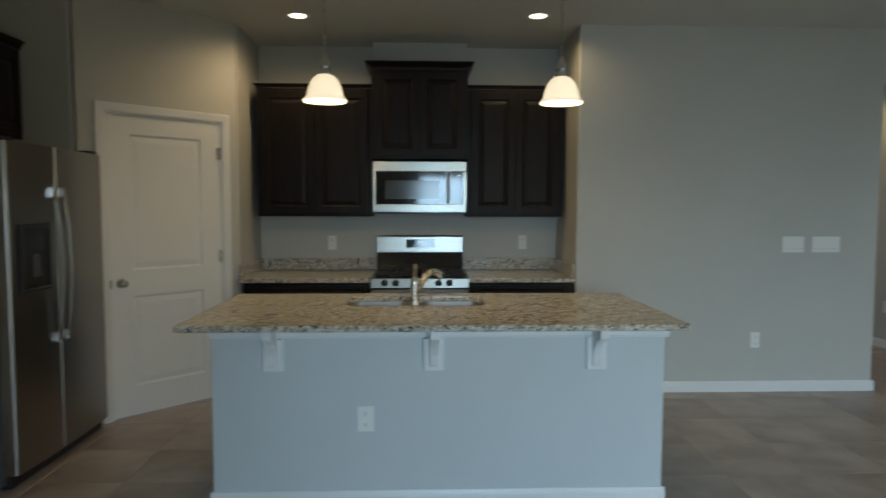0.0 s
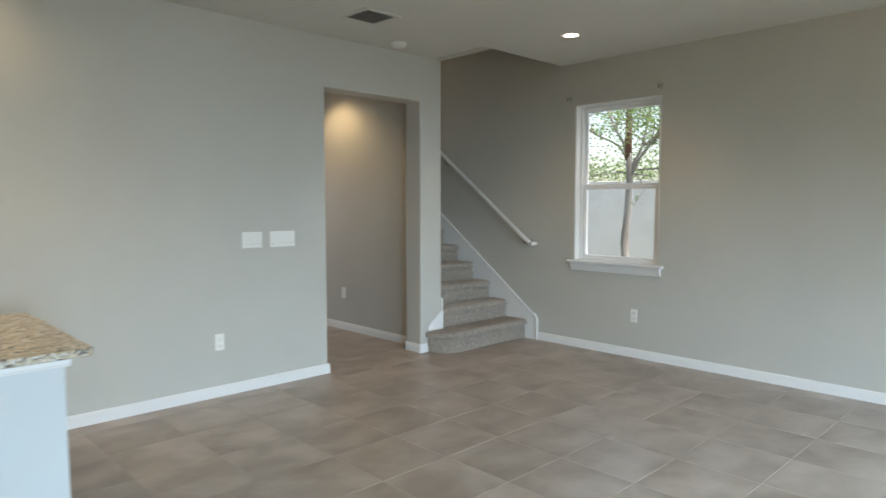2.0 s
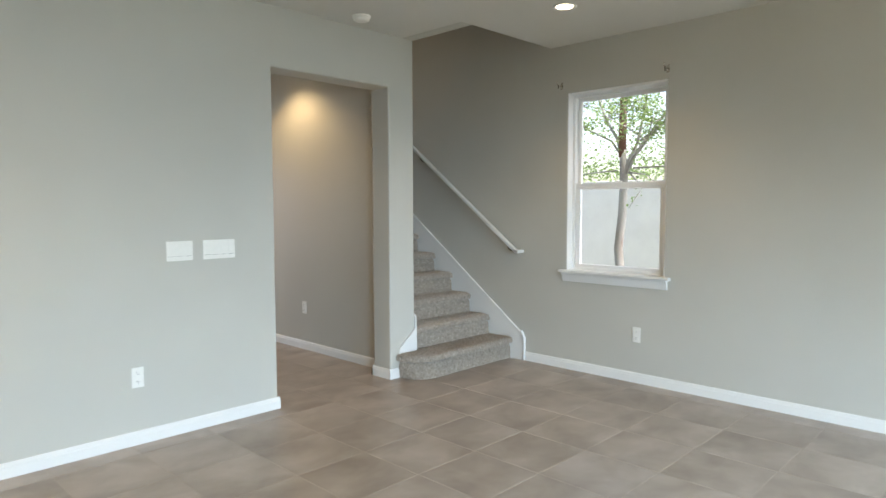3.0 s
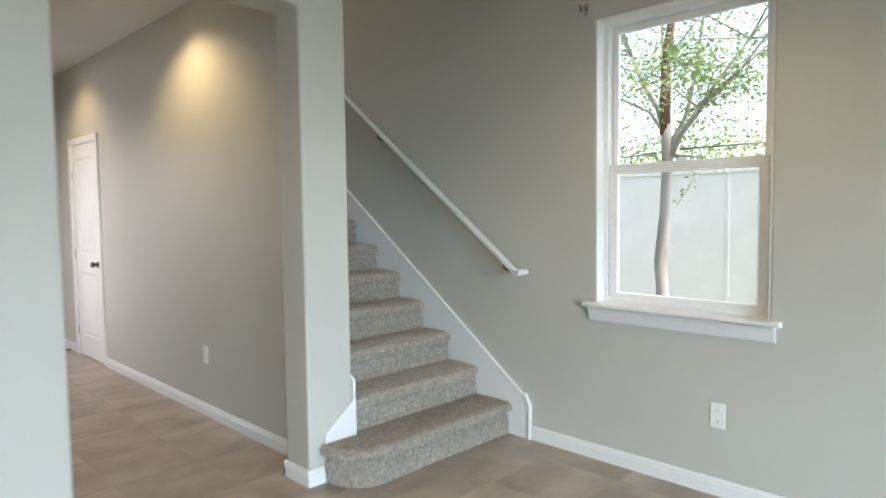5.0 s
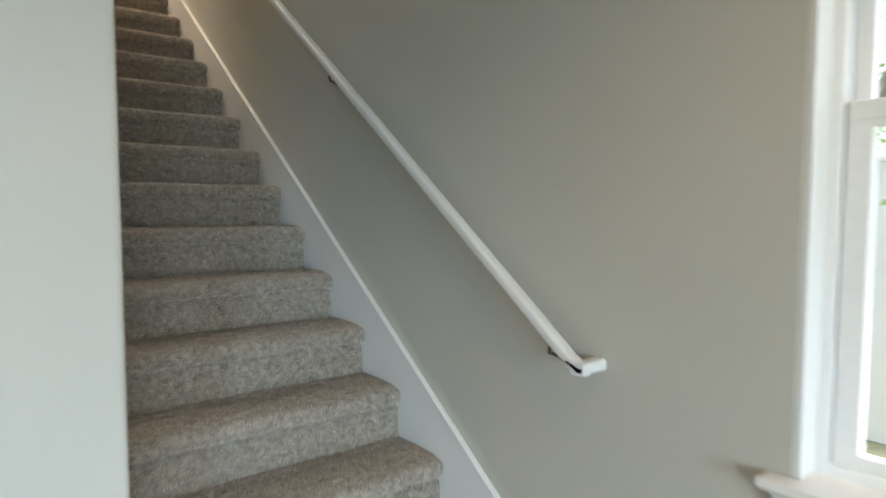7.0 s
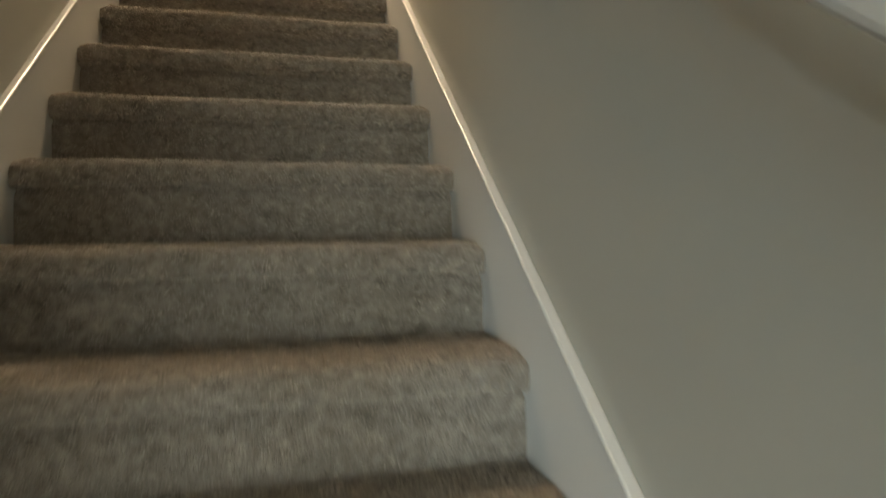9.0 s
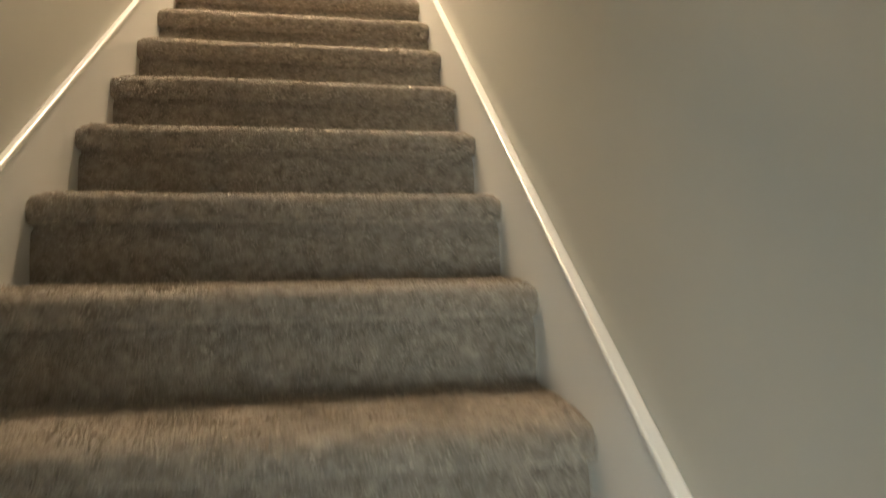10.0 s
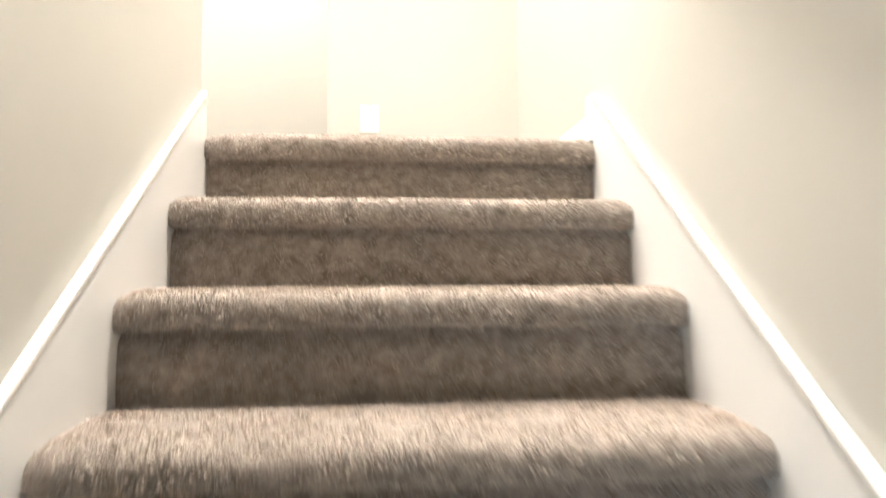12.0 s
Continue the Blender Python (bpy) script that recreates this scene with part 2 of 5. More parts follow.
WOOD = wood_dark()
GRANITE = granite()
TILE = tile_mat("floor_tile", (0.255, 0.203, 0.163), (0.355, 0.294, 0.244), (0.455, 0.388, 0.335), 0.33)
FOYERTILE = tile_mat("foyer_tile", (0.34, 0.28, 0.21), (0.44, 0.37, 0.29), (0.54, 0.47, 0.38), 0.35)
GROUT = plain("grout", (0.43, 0.37, 0.315), 0.85, 0, 0.12, 90, 0.3)
CARPET = carpet_mat("carpet_base_shaded", False)
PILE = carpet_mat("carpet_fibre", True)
GLASS = glass_mat("window_glass", (0.985, 1.0, 0.99))
BARK = bark_mat("crape_bark", ((0.26, (0.17, 0.085, 0.06)), (0.36, (0.30, 0.28, 0.26)), (0.55, (0.40, 0.405, 0.40))))
REDBARK = bark_mat("red_bark", ((0.35, (0.13, 0.055, 0.04)), (0.55, (0.22, 0.115, 0.085)), (0.72, (0.36, 0.31, 0.28))))
LEAF = leaf_mat("leaves", (0.16, 0.25, 0.09), (0.34, 0.47, 0.20))
FENCE = plain("fence_vinyl", (0.80, 0.825, 0.80), 0.45, 0, 0.04, 3)
GRASS = plain("lawn", (0.085, 0.095, 0.06), 0.9, 0, 0.4, 8, 0.5)
STUCCO = painted("stucco", (0.6, 0.58, 0.52), 0.8, 0.05, 60.0, 0.6, 0.003)


def shade_glass():
    m, nt, lk, b = nodes_of("opal_glass")
    b.inputs["Base Color"].default_value = (0.95, 0.9, 0.8, 1)
    b.inputs["Roughness"].default_value = 0.25
    b.inputs["Emission Color"].default_value = (1.0, 0.84, 0.56, 1)
    b.inputs["Emission Strength"].default_value = 0.62
    return m


OPAL = shade_glass()

# ---------------------------------------------------------------- mesh helpers
def part(name, bm, material, parent=None, label="", smooth=False, bevel=0.0, m=None):
    """Links a bmesh as one mesh object, under a thing or part when one is given."""
    me = bpy.data.meshes.new(name)
    bm.normal_update()
    bm.to_mesh(me)
    bm.free()
    me.materials.append(material)
    if smooth:
        for p in me.polygons:
            p.use_smooth = True
    ob = new(name, me)
    if parent:
        ob.parent = parent
    if m:
        ob.matrix_basis = m
    if label:
        ob["label"] = label
    if bevel:
        mod = ob.modifiers.new("edge", 'BEVEL')
        mod.width, mod.segments, mod.limit_method, mod.angle_limit = bevel, 2, 'ANGLE', radians(40)
    return ob


def thing(name, x, y, z, label, category, group="", rz=0.0, kind=""):
    ob = new(name)
    ob.empty_display_size = 0.1
    ob.matrix_basis = pose(x, y, z, 0, 0, rz)
    return tagged(ob, label, category, group, kind)


def add_box(bm, x0, x1, y0, y1, z0, z1):
    r = bmesh.ops.create_cube(bm, size=1, matrix=Matrix.LocRotScale(((x0 + x1) / 2, (y0 + y1) / 2, (z0 + z1) / 2), None, (x1 - x0, y1 - y0, z1 - z0)))
    return r["verts"]


def box(x0, x1, y0, y1, z0, z1):
    bm = bmesh.new()
    add_box(bm, x0, x1, y0, y1, z0, z1)
    return bm


def add_cyl(bm, p, q, r0, r1=None, seg=16, caps=True):
    p, q = Vector(p), Vector(q)
    d = q - p
    m = Matrix.Translation((p + q) / 2) @ d.to_track_quat('Z', 'Y').to_matrix().to_4x4()
    bmesh.ops.create_cone(bm, cap_ends=caps, segments=seg, radius1=r0, radius2=r0 if r1 is None else r1, depth=d.length, matrix=m)


def cyl(p, q, r0, r1=None, seg=16):
    bm = bmesh.new()
    add_cyl(bm, p, q, r0, r1, seg)
    return bm


def lathe(profile, seg=32):
    """Turns (r, z) points about the z axis."""
    bm = bmesh.new()
    rings = [[bm.verts.new((r * math.cos(2 * math.pi * i / seg), r * math.sin(2 * math.pi * i / seg), z)) for i in range(seg)] for r, z in profile]
    for a, b in zip(rings, rings[1:]):
        for i in range(seg):
            j = (i + 1) % seg
            bm.faces.new((a[i], a[j], b[j], b[i]))
    bmesh.ops.remove_doubles(bm, verts=bm.verts, dist=1e-5)
    bmesh.ops.recalc_face_normals(bm, faces=bm.faces)
    return bm


def tube(points, r, seg=10):
    """A round bar along points; r is one radius or one for each point."""
    bm = bmesh.new()
    pts = [Vector(p) for p in points]
    rs = r if isinstance(r, (list, tuple)) else [r] * len(pts)
    rings = []
    for i, p in enumerate(pts):
        d = (pts[min(i + 1, len(pts) - 1)] - pts[max(i - 1, 0)]).normalized()
        q = d.to_track_quat('Z', 'Y')
        rings.append([bm.verts.new(p + q @ Vector((rs[i] * math.cos(2 * math.pi * k / seg), rs[i] * math.sin(2 * math.pi * k / seg), 0))) for k in range(seg)])
    for a, b in zip(rings, rings[1:]):
        # line each ring up with the one before it
        s = min(range(seg), key=lambda k: (b[k].co - pts[rings.index(b)] - (a[0].co - pts[rings.index(a)])).length)
        for i in range(seg):
            bm.faces.new((a[i], a[(i + 1) % seg], b[(i + 1 + s) % seg], b[(i + s) % seg]))
    bm.faces.new(list(reversed(rings[0])))
    bm.faces.new(rings[-1])
    bmesh.ops.recalc_face_normals(bm, faces=bm.faces)
    return bm


def prism(outline, axis, a, b):
    """A flat outline, extruded along an axis from a to b. The outline gives the other two coordinates in order."""
    bm = bmesh.new()
    def at(u, v, w):
        return {'x': (w, u, v), 'y': (u, w, v), 'z': (u, v, w)}[axis]
    lo = [bm.verts.new(at(u, v, a)) for u, v in outline]
    hi = [bm.verts.new(at(u, v, b)) for u, v in outline]
    bm.faces.new(lo)
    bm.faces.new(list(reversed(hi)))
    n = len(outline)
    for i in range(n):
        bm.faces.new((lo[i], hi[i], hi[(i + 1) % n], lo[(i + 1) % n]))
    bmesh.ops.recalc_face_normals(bm, faces=bm.faces)
    return bm


def slab(us, vs, solid, t0, t1, axis):
    """A plate of cells between cuts us and vs; solid(u, v) says which cells stand. Only its outer faces are made."""
    bm = bmesh.new()
    made = {}

    def vert(i, j, k):
        if (i, j, k) not in made:
            u, v, w = us[i], vs[j], (t0, t1)[k]
            made[i, j, k] = bm.verts.new({'x': (w, u, v), 'y': (u, w, v), 'z': (u, v, w)}[axis])
        return made[i, j, k]
    nu, nv = len(us) - 1, len(vs) - 1
    st = [[solid((us[i] + us[i + 1]) / 2, (vs[j] + vs[j + 1]) / 2) for j in range(nv)] for i in range(nu)]
    for i in range(nu):
        for j in range(nv):
            if not st[i][j]:
                continue
            for k in (0, 1):
                bm.faces.new([vert(i, j, k), vert(i + 1, j, k), vert(i + 1, j + 1, k), vert(i, j + 1, k)])
            for di, dj, e in ((-1, 0, ((0, 0), (0, 1))), (1, 0, ((1, 0), (1, 1))), (0, -1, ((0, 0), (1, 0))), (0, 1, ((0, 1), (1, 1)))):
                a, c = i + di, j + dj
                if 0 <= a < nu and 0 <= c < nv and st[a][c]:
                    continue
                (p, q), (r, s) = e
                bm.faces.new([vert(i + p, j + q, 0), vert(i + r, j + s, 0), vert(i + r, j + s, 1), vert(i + p, j + q, 1)])
    bmesh.ops.recalc_face_normals(bm, faces=bm.faces)
    return bm


def wall(name, axis, t0, t1, u0, u1, z0, z1, holes=(), material=None, bevel=0.010, m=None):
    """A wall with openings. holes: (u0, u1, z0, z1)."""
    us = sorted({u0, u1, *[min(max(h[i], u0), u1) for h in holes for i in (0, 1)]})
    vs = sorted({z0, z1, *[min(max(h[i], z0), z1) for h in holes for i in (2, 3)]})
    bm = slab(us, vs, lambda u, v: not any(h[0] < u < h[1] and h[2] < v < h[3] for h in holes), t0, t1, axis)
    return tagged(part(name, bm, material or WALL, bevel=bevel, m=m), kind="structure")


# ---------------------------------------------------------------- large structure
wall("wall_kitchen_back", 'y', YB, YB + 0.12, -1.60, 1.40, -0.1, H + 0.05)
wall("wall_alcove_left", 'x', XA0 - 0.12, XA0, 5.03, YB + 0.06, -0.1, H + 0.05, bevel=0.0)
wall("wall_alcove_right", 'x', XA1 + 0.001, XA1 + 0.12, 5.10, YB + 0.06, -0.1, H + 0.05, bevel=0.0)
OP0, OP1, OPZ = 3.624, 4.700, 2.431
wall("wall_hall_opening", 'y', YM, 5.15, XA1, XS, -0.1, H + 0.05, [(OP0, OP1, -1, OPZ)], bevel=0.012)
wall("wall_hall_left", 'x', 3.49, 3.62, 5.12, 10.05, -0.1, H + 0.05, [(8.40, 9.30, 0.35, 2.15)])
FD0, FD1, FDZ = 3.865, 4.780, 2.435
wall("wall_hall_end", 'y', 10.0, 10.12, 3.45, XH + 0.05, -0.1, H + 0.05, [(FD0, FD1, -1, FDZ)])
CD0, CD1, CDZ = 8.585, 9.345, 2.092
wall("wall_stair", 'x', XH, XS, 4.262, 10.05, -0.1, TOP + 0.05,
     [(4.0, 5.14, -1, H - 0.004), (8.765, 11, 3.05, 9), (CD0, CD1, -1, CDZ)])
wall("wall_stair_lining", 'x', XS - 0.02, XS + 0.037, 5.156, 8.7645, -0.1, TOP + 0.04, bevel=0.0)
WN0, WN1, WNZ0, WNZ1 = 3.168, 4.076, 0.868, 2.436
wall("wall_window_side", 'x', XW, XW + 0.20, YR - 0.1, 11.2, -0.56, TOP + 0.05, [(WN0, WN1, WNZ0, WNZ1)])
wall("wall_rear", 'y', YR - 0.15, YR, XL - 0.12, XW + 0.05, -0.56, H + 0.05, [(1.50, 4.30, -1, 2.22), (-0.08, 0.88, 0.88, 2.24)])
wall("wall_left", 'x', XL - 0.12, XL, YR - 0.1, 4.33, -0.56, H + 0.05)
wall("wall_fridge_side", 'y', 4.222, 4.33, XL - 0.06, -2.232, -0.1, H + 0.05)
# the pantry wall stands across the corner: u runs along it
PANTRY = pose(-2.08, 4.36, 0, 0, 0, 45)
PD0, PD1, PDZ = -0.012, 0.815, 2.092
wall("wall_pantry", 'y', 0.0, 0.11, -0.182, 0.958, -0.1, H + 0.05, [(PD0, PD1, -1, PDZ)], m=PANTRY)
wall("wall_upper_front", 'y', 4.14, 4.258, 4.80, XW + 0.05, 3.0, TOP + 0.05, bevel=0.0)
wall("wall_upper_far", 'y', 9.80, 9.92, 5.226, XW + 0.05, UP - 0.2, TOP + 0.05, bevel=0.012)
wall("wall_upper_return", 'x', 5.23, 5.34, 9.86, 11.1, UP - 0.2, TOP + 0.05, bevel=0.0)
wall("wall_upper_end", 'y', 11.0, 11.12, 1.4, 5.4, UP - 0.2, TOP + 0.05)
wall("wall_upper_side", 'x', 1.40, 1.52, 8.5, 11.1, UP - 0.2, TOP + 0.05)
wall("wall_upper_near", 'y', 8.640, 8.760, 1.4, XH + 0.06, UP - 0.2, TOP + 0.05, bevel=0.0)

bm = slab([XL - 0.1, 4.965, XW + 0.02], [YR - 0.1, 4.262, 8.80, 11.1], lambda u, v: not (u > 4.965 and 4.262 < v < 8.80), H, UP - 0.07, 'z')
tagged(part("ceiling", bm, CEIL), kind="structure")
tagged(part("ceiling_upper", box(1.4, XW + 0.05, 4.1, 11.1, TOP, TOP + 0.1), CEIL), kind="structure")

# floor bed under the tiles
floor = tagged(part("floor", box(XL - 0.05, XW + 0.01, YR - 0.05, 10.03, -0.12, -0.0014), GROUT), kind="structure")
tagged(part("floor_upper", box(1.5, XW + 0.01, 8.80, 11.02, UP - 0.09, UP - 0.01), CARPET), kind="structure")

# ground outside and the house's outer slab
tagged(part("ground", box(-60, 60, -60, 60, -0.90, -0.55), GRASS), kind="structure")


def baseboard(p, q, h=0.084, t=0.014, name="baseboard"):
    """A board along the foot of a wall from p to q; the room is on the left of the way from p to q."""
    p, q = Vector((*p, 0)), Vector((*q, 0))
    d = (q - p).normalized()
    n = Vector((-d.y, d.x, 0))
    prof = ((0, 0.0), (t, 0.0), (t, h * 0.68), (t * 0.75, h * 0.74), (t * 0.75, h * 0.84), (t * 0.4, h * 0.97), (0, h))
    bm = bmesh.new()
    ends = [[bm.verts.new(e + n * u + Vector((0, 0, z))) for u, z in prof] for e in (p, q)]
    k = len(prof)
    for i in range(k):
        bm.faces.new((ends[0][i], ends[0][(i + 1) % k], ends[1][(i + 1) % k], ends[1][i]))
    bm.faces.new(ends[0])
    bm.faces.new(list(reversed(ends[1])))
    bmesh.ops.recalc_face_normals(bm, faces=bm.faces)
    return tagged(part(name, bm, TRIM), kind="structure")


T = 0.014
for p, q in (((OP0 + T, YM), (XA1 - T, YM)), ((OP0, 5.14), (OP0, YM - 0.001)), ((XS - 0.155, YM), (OP1 - T, YM)), ((OP1, YM - 0.001), (OP1, 5.15 + T)),
             ((OP1 - T, 5.15), (XH, 5.15)), ((XH, 5.15), (XH, CD0 - 0.068)), ((XH, CD1 + 0.068), (XH, 10.0)),
             ((XW, YR), (XW, 4.512)), ((XA1, YM), (XA1, 5.0)), ((XL, YR), (1.50, YR)), ((4.30, YR), (XW, YR)), ((XL, 3.2), (XL, YR)),
             ((FD0 - 0.07, 10.0), (3.62, 10.0)), ((3.62, 10.0), (3.62, 5.15))):
    baseboard(p, q)
for p, q in (((XW, 8.80), (XW, 9.80)), ((XW, 9.80), (5.226, 9.80)), ((5.34 - 0.11, 9.80), (5.23, 11.0)), ((5.23, 11.0), (1.52, 11.0)), ((1.52, 8.76), (XS, 8.76))):
    o = baseboard(p, q)
    o.location.z = UP


# ---------------------------------------------------------------- casings, doors
def casing(name, w, h, cw, t, parent_m, label_kind="structure"):
    """Mitred board round an opening 0..w by h, in front of the plane y = 0 (towards -y)."""
    bm = bmesh.new()
    prof = ((0.0, 0.0), (0.0, t * 0.55), (cw * 0.2, t * 0.8), (cw * 0.75, t), (cw, t * 0.9), (cw, 0.0))
    path = [((0, 0), (-1, 0)), ((0, h), (-1, 1)), ((w, h), (1, 1)), ((w, 0), (1, 0))]
    rings = [[bm.verts.new((x + nx * u, -v, z + nz * u)) for u, v in prof] for (x, z), (nx, nz) in path]
    k = len(prof)
    for a, b in zip(rings, rings[1:]):
        for i in range(k):
            bm.faces.new((a[i], a[(i + 1) % k], b[(i + 1) % k], b[i]))
    bm.faces.new(rings[0])
    bm.faces.new(list(reversed(rings[-1])))
    bmesh.ops.recalc_face_normals(bm, faces=bm.faces)
    return tagged(part(name, bm, TRIM, m=parent_m), kind=label_kind)


def jamb(name, w, h, d, parent_m):
    """Lining of an opening 0..w by h, d deep towards +y."""
    bm = bmesh.new()
    t = 0.018
    add_box(bm, -0.004, t - 0.004, 0.002, d - 0.002, 0, h)
    add_box(bm, w - t + 0.004, w + 0.004, 0.002, d - 0.002, 0, h)
    add_box(bm, t - 0.004, w - t + 0.004, 0.002, d - 0.002, h - t, h + 0.004)
    return tagged(part(name, bm, TRIM, m=parent_m), kind="structure")


def frustum(bm, x0, x1, z0, z1, y_base, y_top, inset):
    """A raised field: rectangle at y_base that narrows by inset to y_top."""
    a = [bm.verts.new((x, y_base, z)) for x, z in ((x0, z0), (x1, z0), (x1, z1), (x0, z1))]
    i = inset
    b = [bm.verts.new((x, y_top, z)) for x, z in ((x0 + i, z0 + i), (x1 - i, z0 + i), (x1 - i, z1 - i), (x0 + i, z1 - i))]
    bm.faces.new(b)
    for k in range(4):
        bm.faces.new((a[k], a[(k + 1) % 4], b[(k + 1) % 4], b[k]))


def panelled(w, h, t, panels, depth=0.009, slope=0.014, field=0.035, lift=0.006):
    """A door leaf 0..w by 0..h, front at y = 0, back at y = t, with sunk panels (x0, x1, z0, z1) that hold raised fields."""
    us = sorted({0, w, *[p[i] for p in panels for i in (0, 1)]})
    vs = sorted({0, h, *[p[i] for p in panels for i in (2, 3)]})
    bm = slab(us, vs, lambda u, v: not any(p[0] < u < p[1] and p[2] < v < p[3] for p in panels), 0.0, depth, 'y')
    add_box(bm, 0.0005, w - 0.0005, depth, t, 0.0005, h - 0.0005)
    for x0, x1, z0, z1 in panels:
        # sloping sides of the sinking
        s = slope
        o = [(x0, z0), (x1, z0), (x1, z1), (x0, z1)]
        n = [(x0 + s, z0 + s), (x1 - s, z0 + s), (x1 - s, z1 - s), (x0 + s, z1 - s)]
        vo = [bm.verts.new((x, 0.0, z)) for x, z in o]
        vn = [bm.verts.new((x, depth - 0.0008, z)) for x, z in n]
        for k in range(4):
            bm.faces.new((vo[k], vo[(k + 1) % 4], vn[(k + 1) % 4], vn[k]))
        g = s + 0.004
        frustum(bm, x0 + g, x1 - g, z0 + g, z1 - g, depth - 0.0006, depth - lift, field)
    bmesh.ops.recalc_face_normals(bm, faces=bm.faces)
    return bm


def round_knob(parent, x, z, name="door_knob", material=None):
    k = part(name, lathe(((0, -0.062), (0.018, -0.060), (0.027, -0.050), (0.028, -0.042), (0.022, -0.032), (0.012, -0.026), (0.011, -0.010), (0.030, -0.007), (0.032, 0.0), (0, 0.0)), 24),
             material or NICKEL, parent, "round satin nickel knob", smooth=True)
    k.matrix_basis = pose(x, 0, z, -90, 0, 0)
    return k


def hinge(parent, x, z, y=-0.004):
    bm = bmesh.new()
    add_cyl(bm, (x, y, z - 0.045), (x, y, z + 0.045), 0.006, seg=10)
    add_box(bm, x - 0.022, x + 0.004, y + 0.003, y + 0.006, z - 0.044, z + 0.044)
    return part("hinge", bm, NICKEL, parent, "satin nickel hinge")


def two_panel_leaf(w, h, t=0.035):
    s = 0.145 if w > 0.75 else 0.12
    return panelled(w, h, t, [(s, w - s, 0.205, 0.835), (s, w - s, 1.015, h - 0.12)])


# pantry door, shut
pm = PANTRY @ pose(PD0, 0, 0)
casing("door_casing_1", PD1 - PD0, PDZ, 0.062, 0.018, pm)
jamb("door_frame_1", PD1 - PD0, PDZ, 0.11, pm)
d = thing("door_1", 0, 0, 0, "white two-panel pantry door, shut, across the kitchen corner", "door", kind="structure")
d.matrix_basis = PANTRY
leaf = part("leaf", two_panel_leaf(0.797, 2.066), DOORPAINT, d, bevel=0.0015, m=pose(0.003, 0.006, 0.008))
round_knob(d, 0.070, 0.938).location.y = 0.004
part("latch", box(-0.004, 0.006, 0.000, 0.02, 0.905, 0.965), DARKMETAL, d)
for z in (0.28, 1.087, 1.86):
    hinge(d, 0.803, z)
part("flip_lock", tube([(0.800, -0.012, 1.90), (0.770, -0.02, 1.895), (0.778, -0.02, 1.86)], 0.005, 8), NICKEL, d, "small nickel flip latch by the top hinge")

# closet door in the hall, shut: its plane faces -x
cm = pose(XH, CD1, 0, 0, 0, -90)
casing("door_casing_2", CD1 - CD0, CDZ, 0.062, 0.018, cm)
jamb("door_frame_2", CD1 - CD0, CDZ, 0.113, cm)
d = thing("door_2", 0, 0, 0, "white two-panel closet door shut, in the hall wall", "door", kind="structure")
d.matrix_basis = pose(XH - 0.006, CD1 - 0.018, 0, 0, 0, -90)
part("leaf", two_panel_leaf(0.735, 2.066), DOORPAINT, d, bevel=0.0015, m=pose(0.002, 0.004, 0.010))
round_knob(d, 0.672, 0.945, material=DARKMETAL)
for z in (0.25, 1.02, 1.80):
    hinge(d, 0.0, z)

# front door at the end of the hall
fm = pose(FD0, 10.0, 0)
casing("door_casing_3", FD1 - FD0, FDZ, 0.062, 0.018, fm)
jamb("door_frame_3", FD1 - FD0, FDZ, 0.12, fm)
d = thing("door_3", FD0, 10.02, 0, "white panelled front door, shut, at the end of the hall", "door", kind="structure")
part("leaf", panelled(0.877, 2.405, 0.044, [(0.14, 0.737, 0.22, 0.86), (0.14, 0.737, 1.02, 2.26)]), DOORPAINT, d, bevel=0.0015, m=pose(0.019, 0, 0.014))
round_knob(d, 0.835, 0.945)
part("deadbolt", lathe(((0, -0.02), (0.026, -0.02), (0.03, -0.012), (0.03, 0), (0, 0)), 20), NICKEL, d, "round deadbolt plate", smooth=True, m=pose(0.835, 0, 1.085, -90, 0, 0))
part("threshold", box(0.0, 0.915, -0.03, 0.09, 0.0, 0.014), DARKMETAL, d, "dark metal threshold")

# transition strip between hall and foyer tiles
tagged(part("floor_strip", prism(((9.600, -0.002), (9.600, 0.004), (9.612, 0.009), (9.628, 0.009), (9.640, 0.004), (9.640, -0.002)), 'x', 3.62, XH), RUBBER), kind="structure")

# ---------------------------------------------------------------- window
wd = thing("window_1", XW, WN0, WNZ0, "white single-hung window over a white sill", "window", kind="structure")
ww, wh = WN1 - WN0, WNZ1 - WNZ0
F = 0.075       # frame sits this deep in the wall


def wframe(name, y0, y1, z0, z1, x0, x1, b, parent, bb=None):
    """A rectangular frame of bars b wide (bottom bar bb), from x0 to x1 in depth."""
    bb = bb or b
    bm = slab([y0, y0 + b, y1 - b, y1], [z0, z0 + bb, z1 - b, z1], lambda u, v: not (y0 + b < u < y1 - b and z0 + bb < v < z1 - b), x0, x1, 'x')
    return part(name, bm, VINYL, parent, bevel=0.004)


wframe("outer_frame", 0.002, ww - 0.002, 0.016, wh - 0.002, F, F + 0.085, 0.030, wd)
up = wframe("upper_sash", 0.036, ww - 0.036, 0.735, wh - 0.036, F + 0.040, F + 0.066, 0.034, wd)
lo = wframe("lower_sash", 0.036, ww - 0.036, 0.036, 0.778, F + 0.006, F + 0.038, 0.048, wd, 0.040)
for s, z0, z1, x in ((up, 0.769, wh - 0.070, F + 0.053), (lo, 0.076, 0.730, F + 0.022)):
    g = part("pane", box(x, x + 0.004, 0.066, ww - 0.066, z0 - 0.004, z1 + 0.004), GLASS, s)
    g.visible_shadow = False
part("check_rail", box(F + 0.002, F + 0.05, 0.038, ww - 0.038, 0.744, 0.784), VINYL, wd, bevel=0.004)
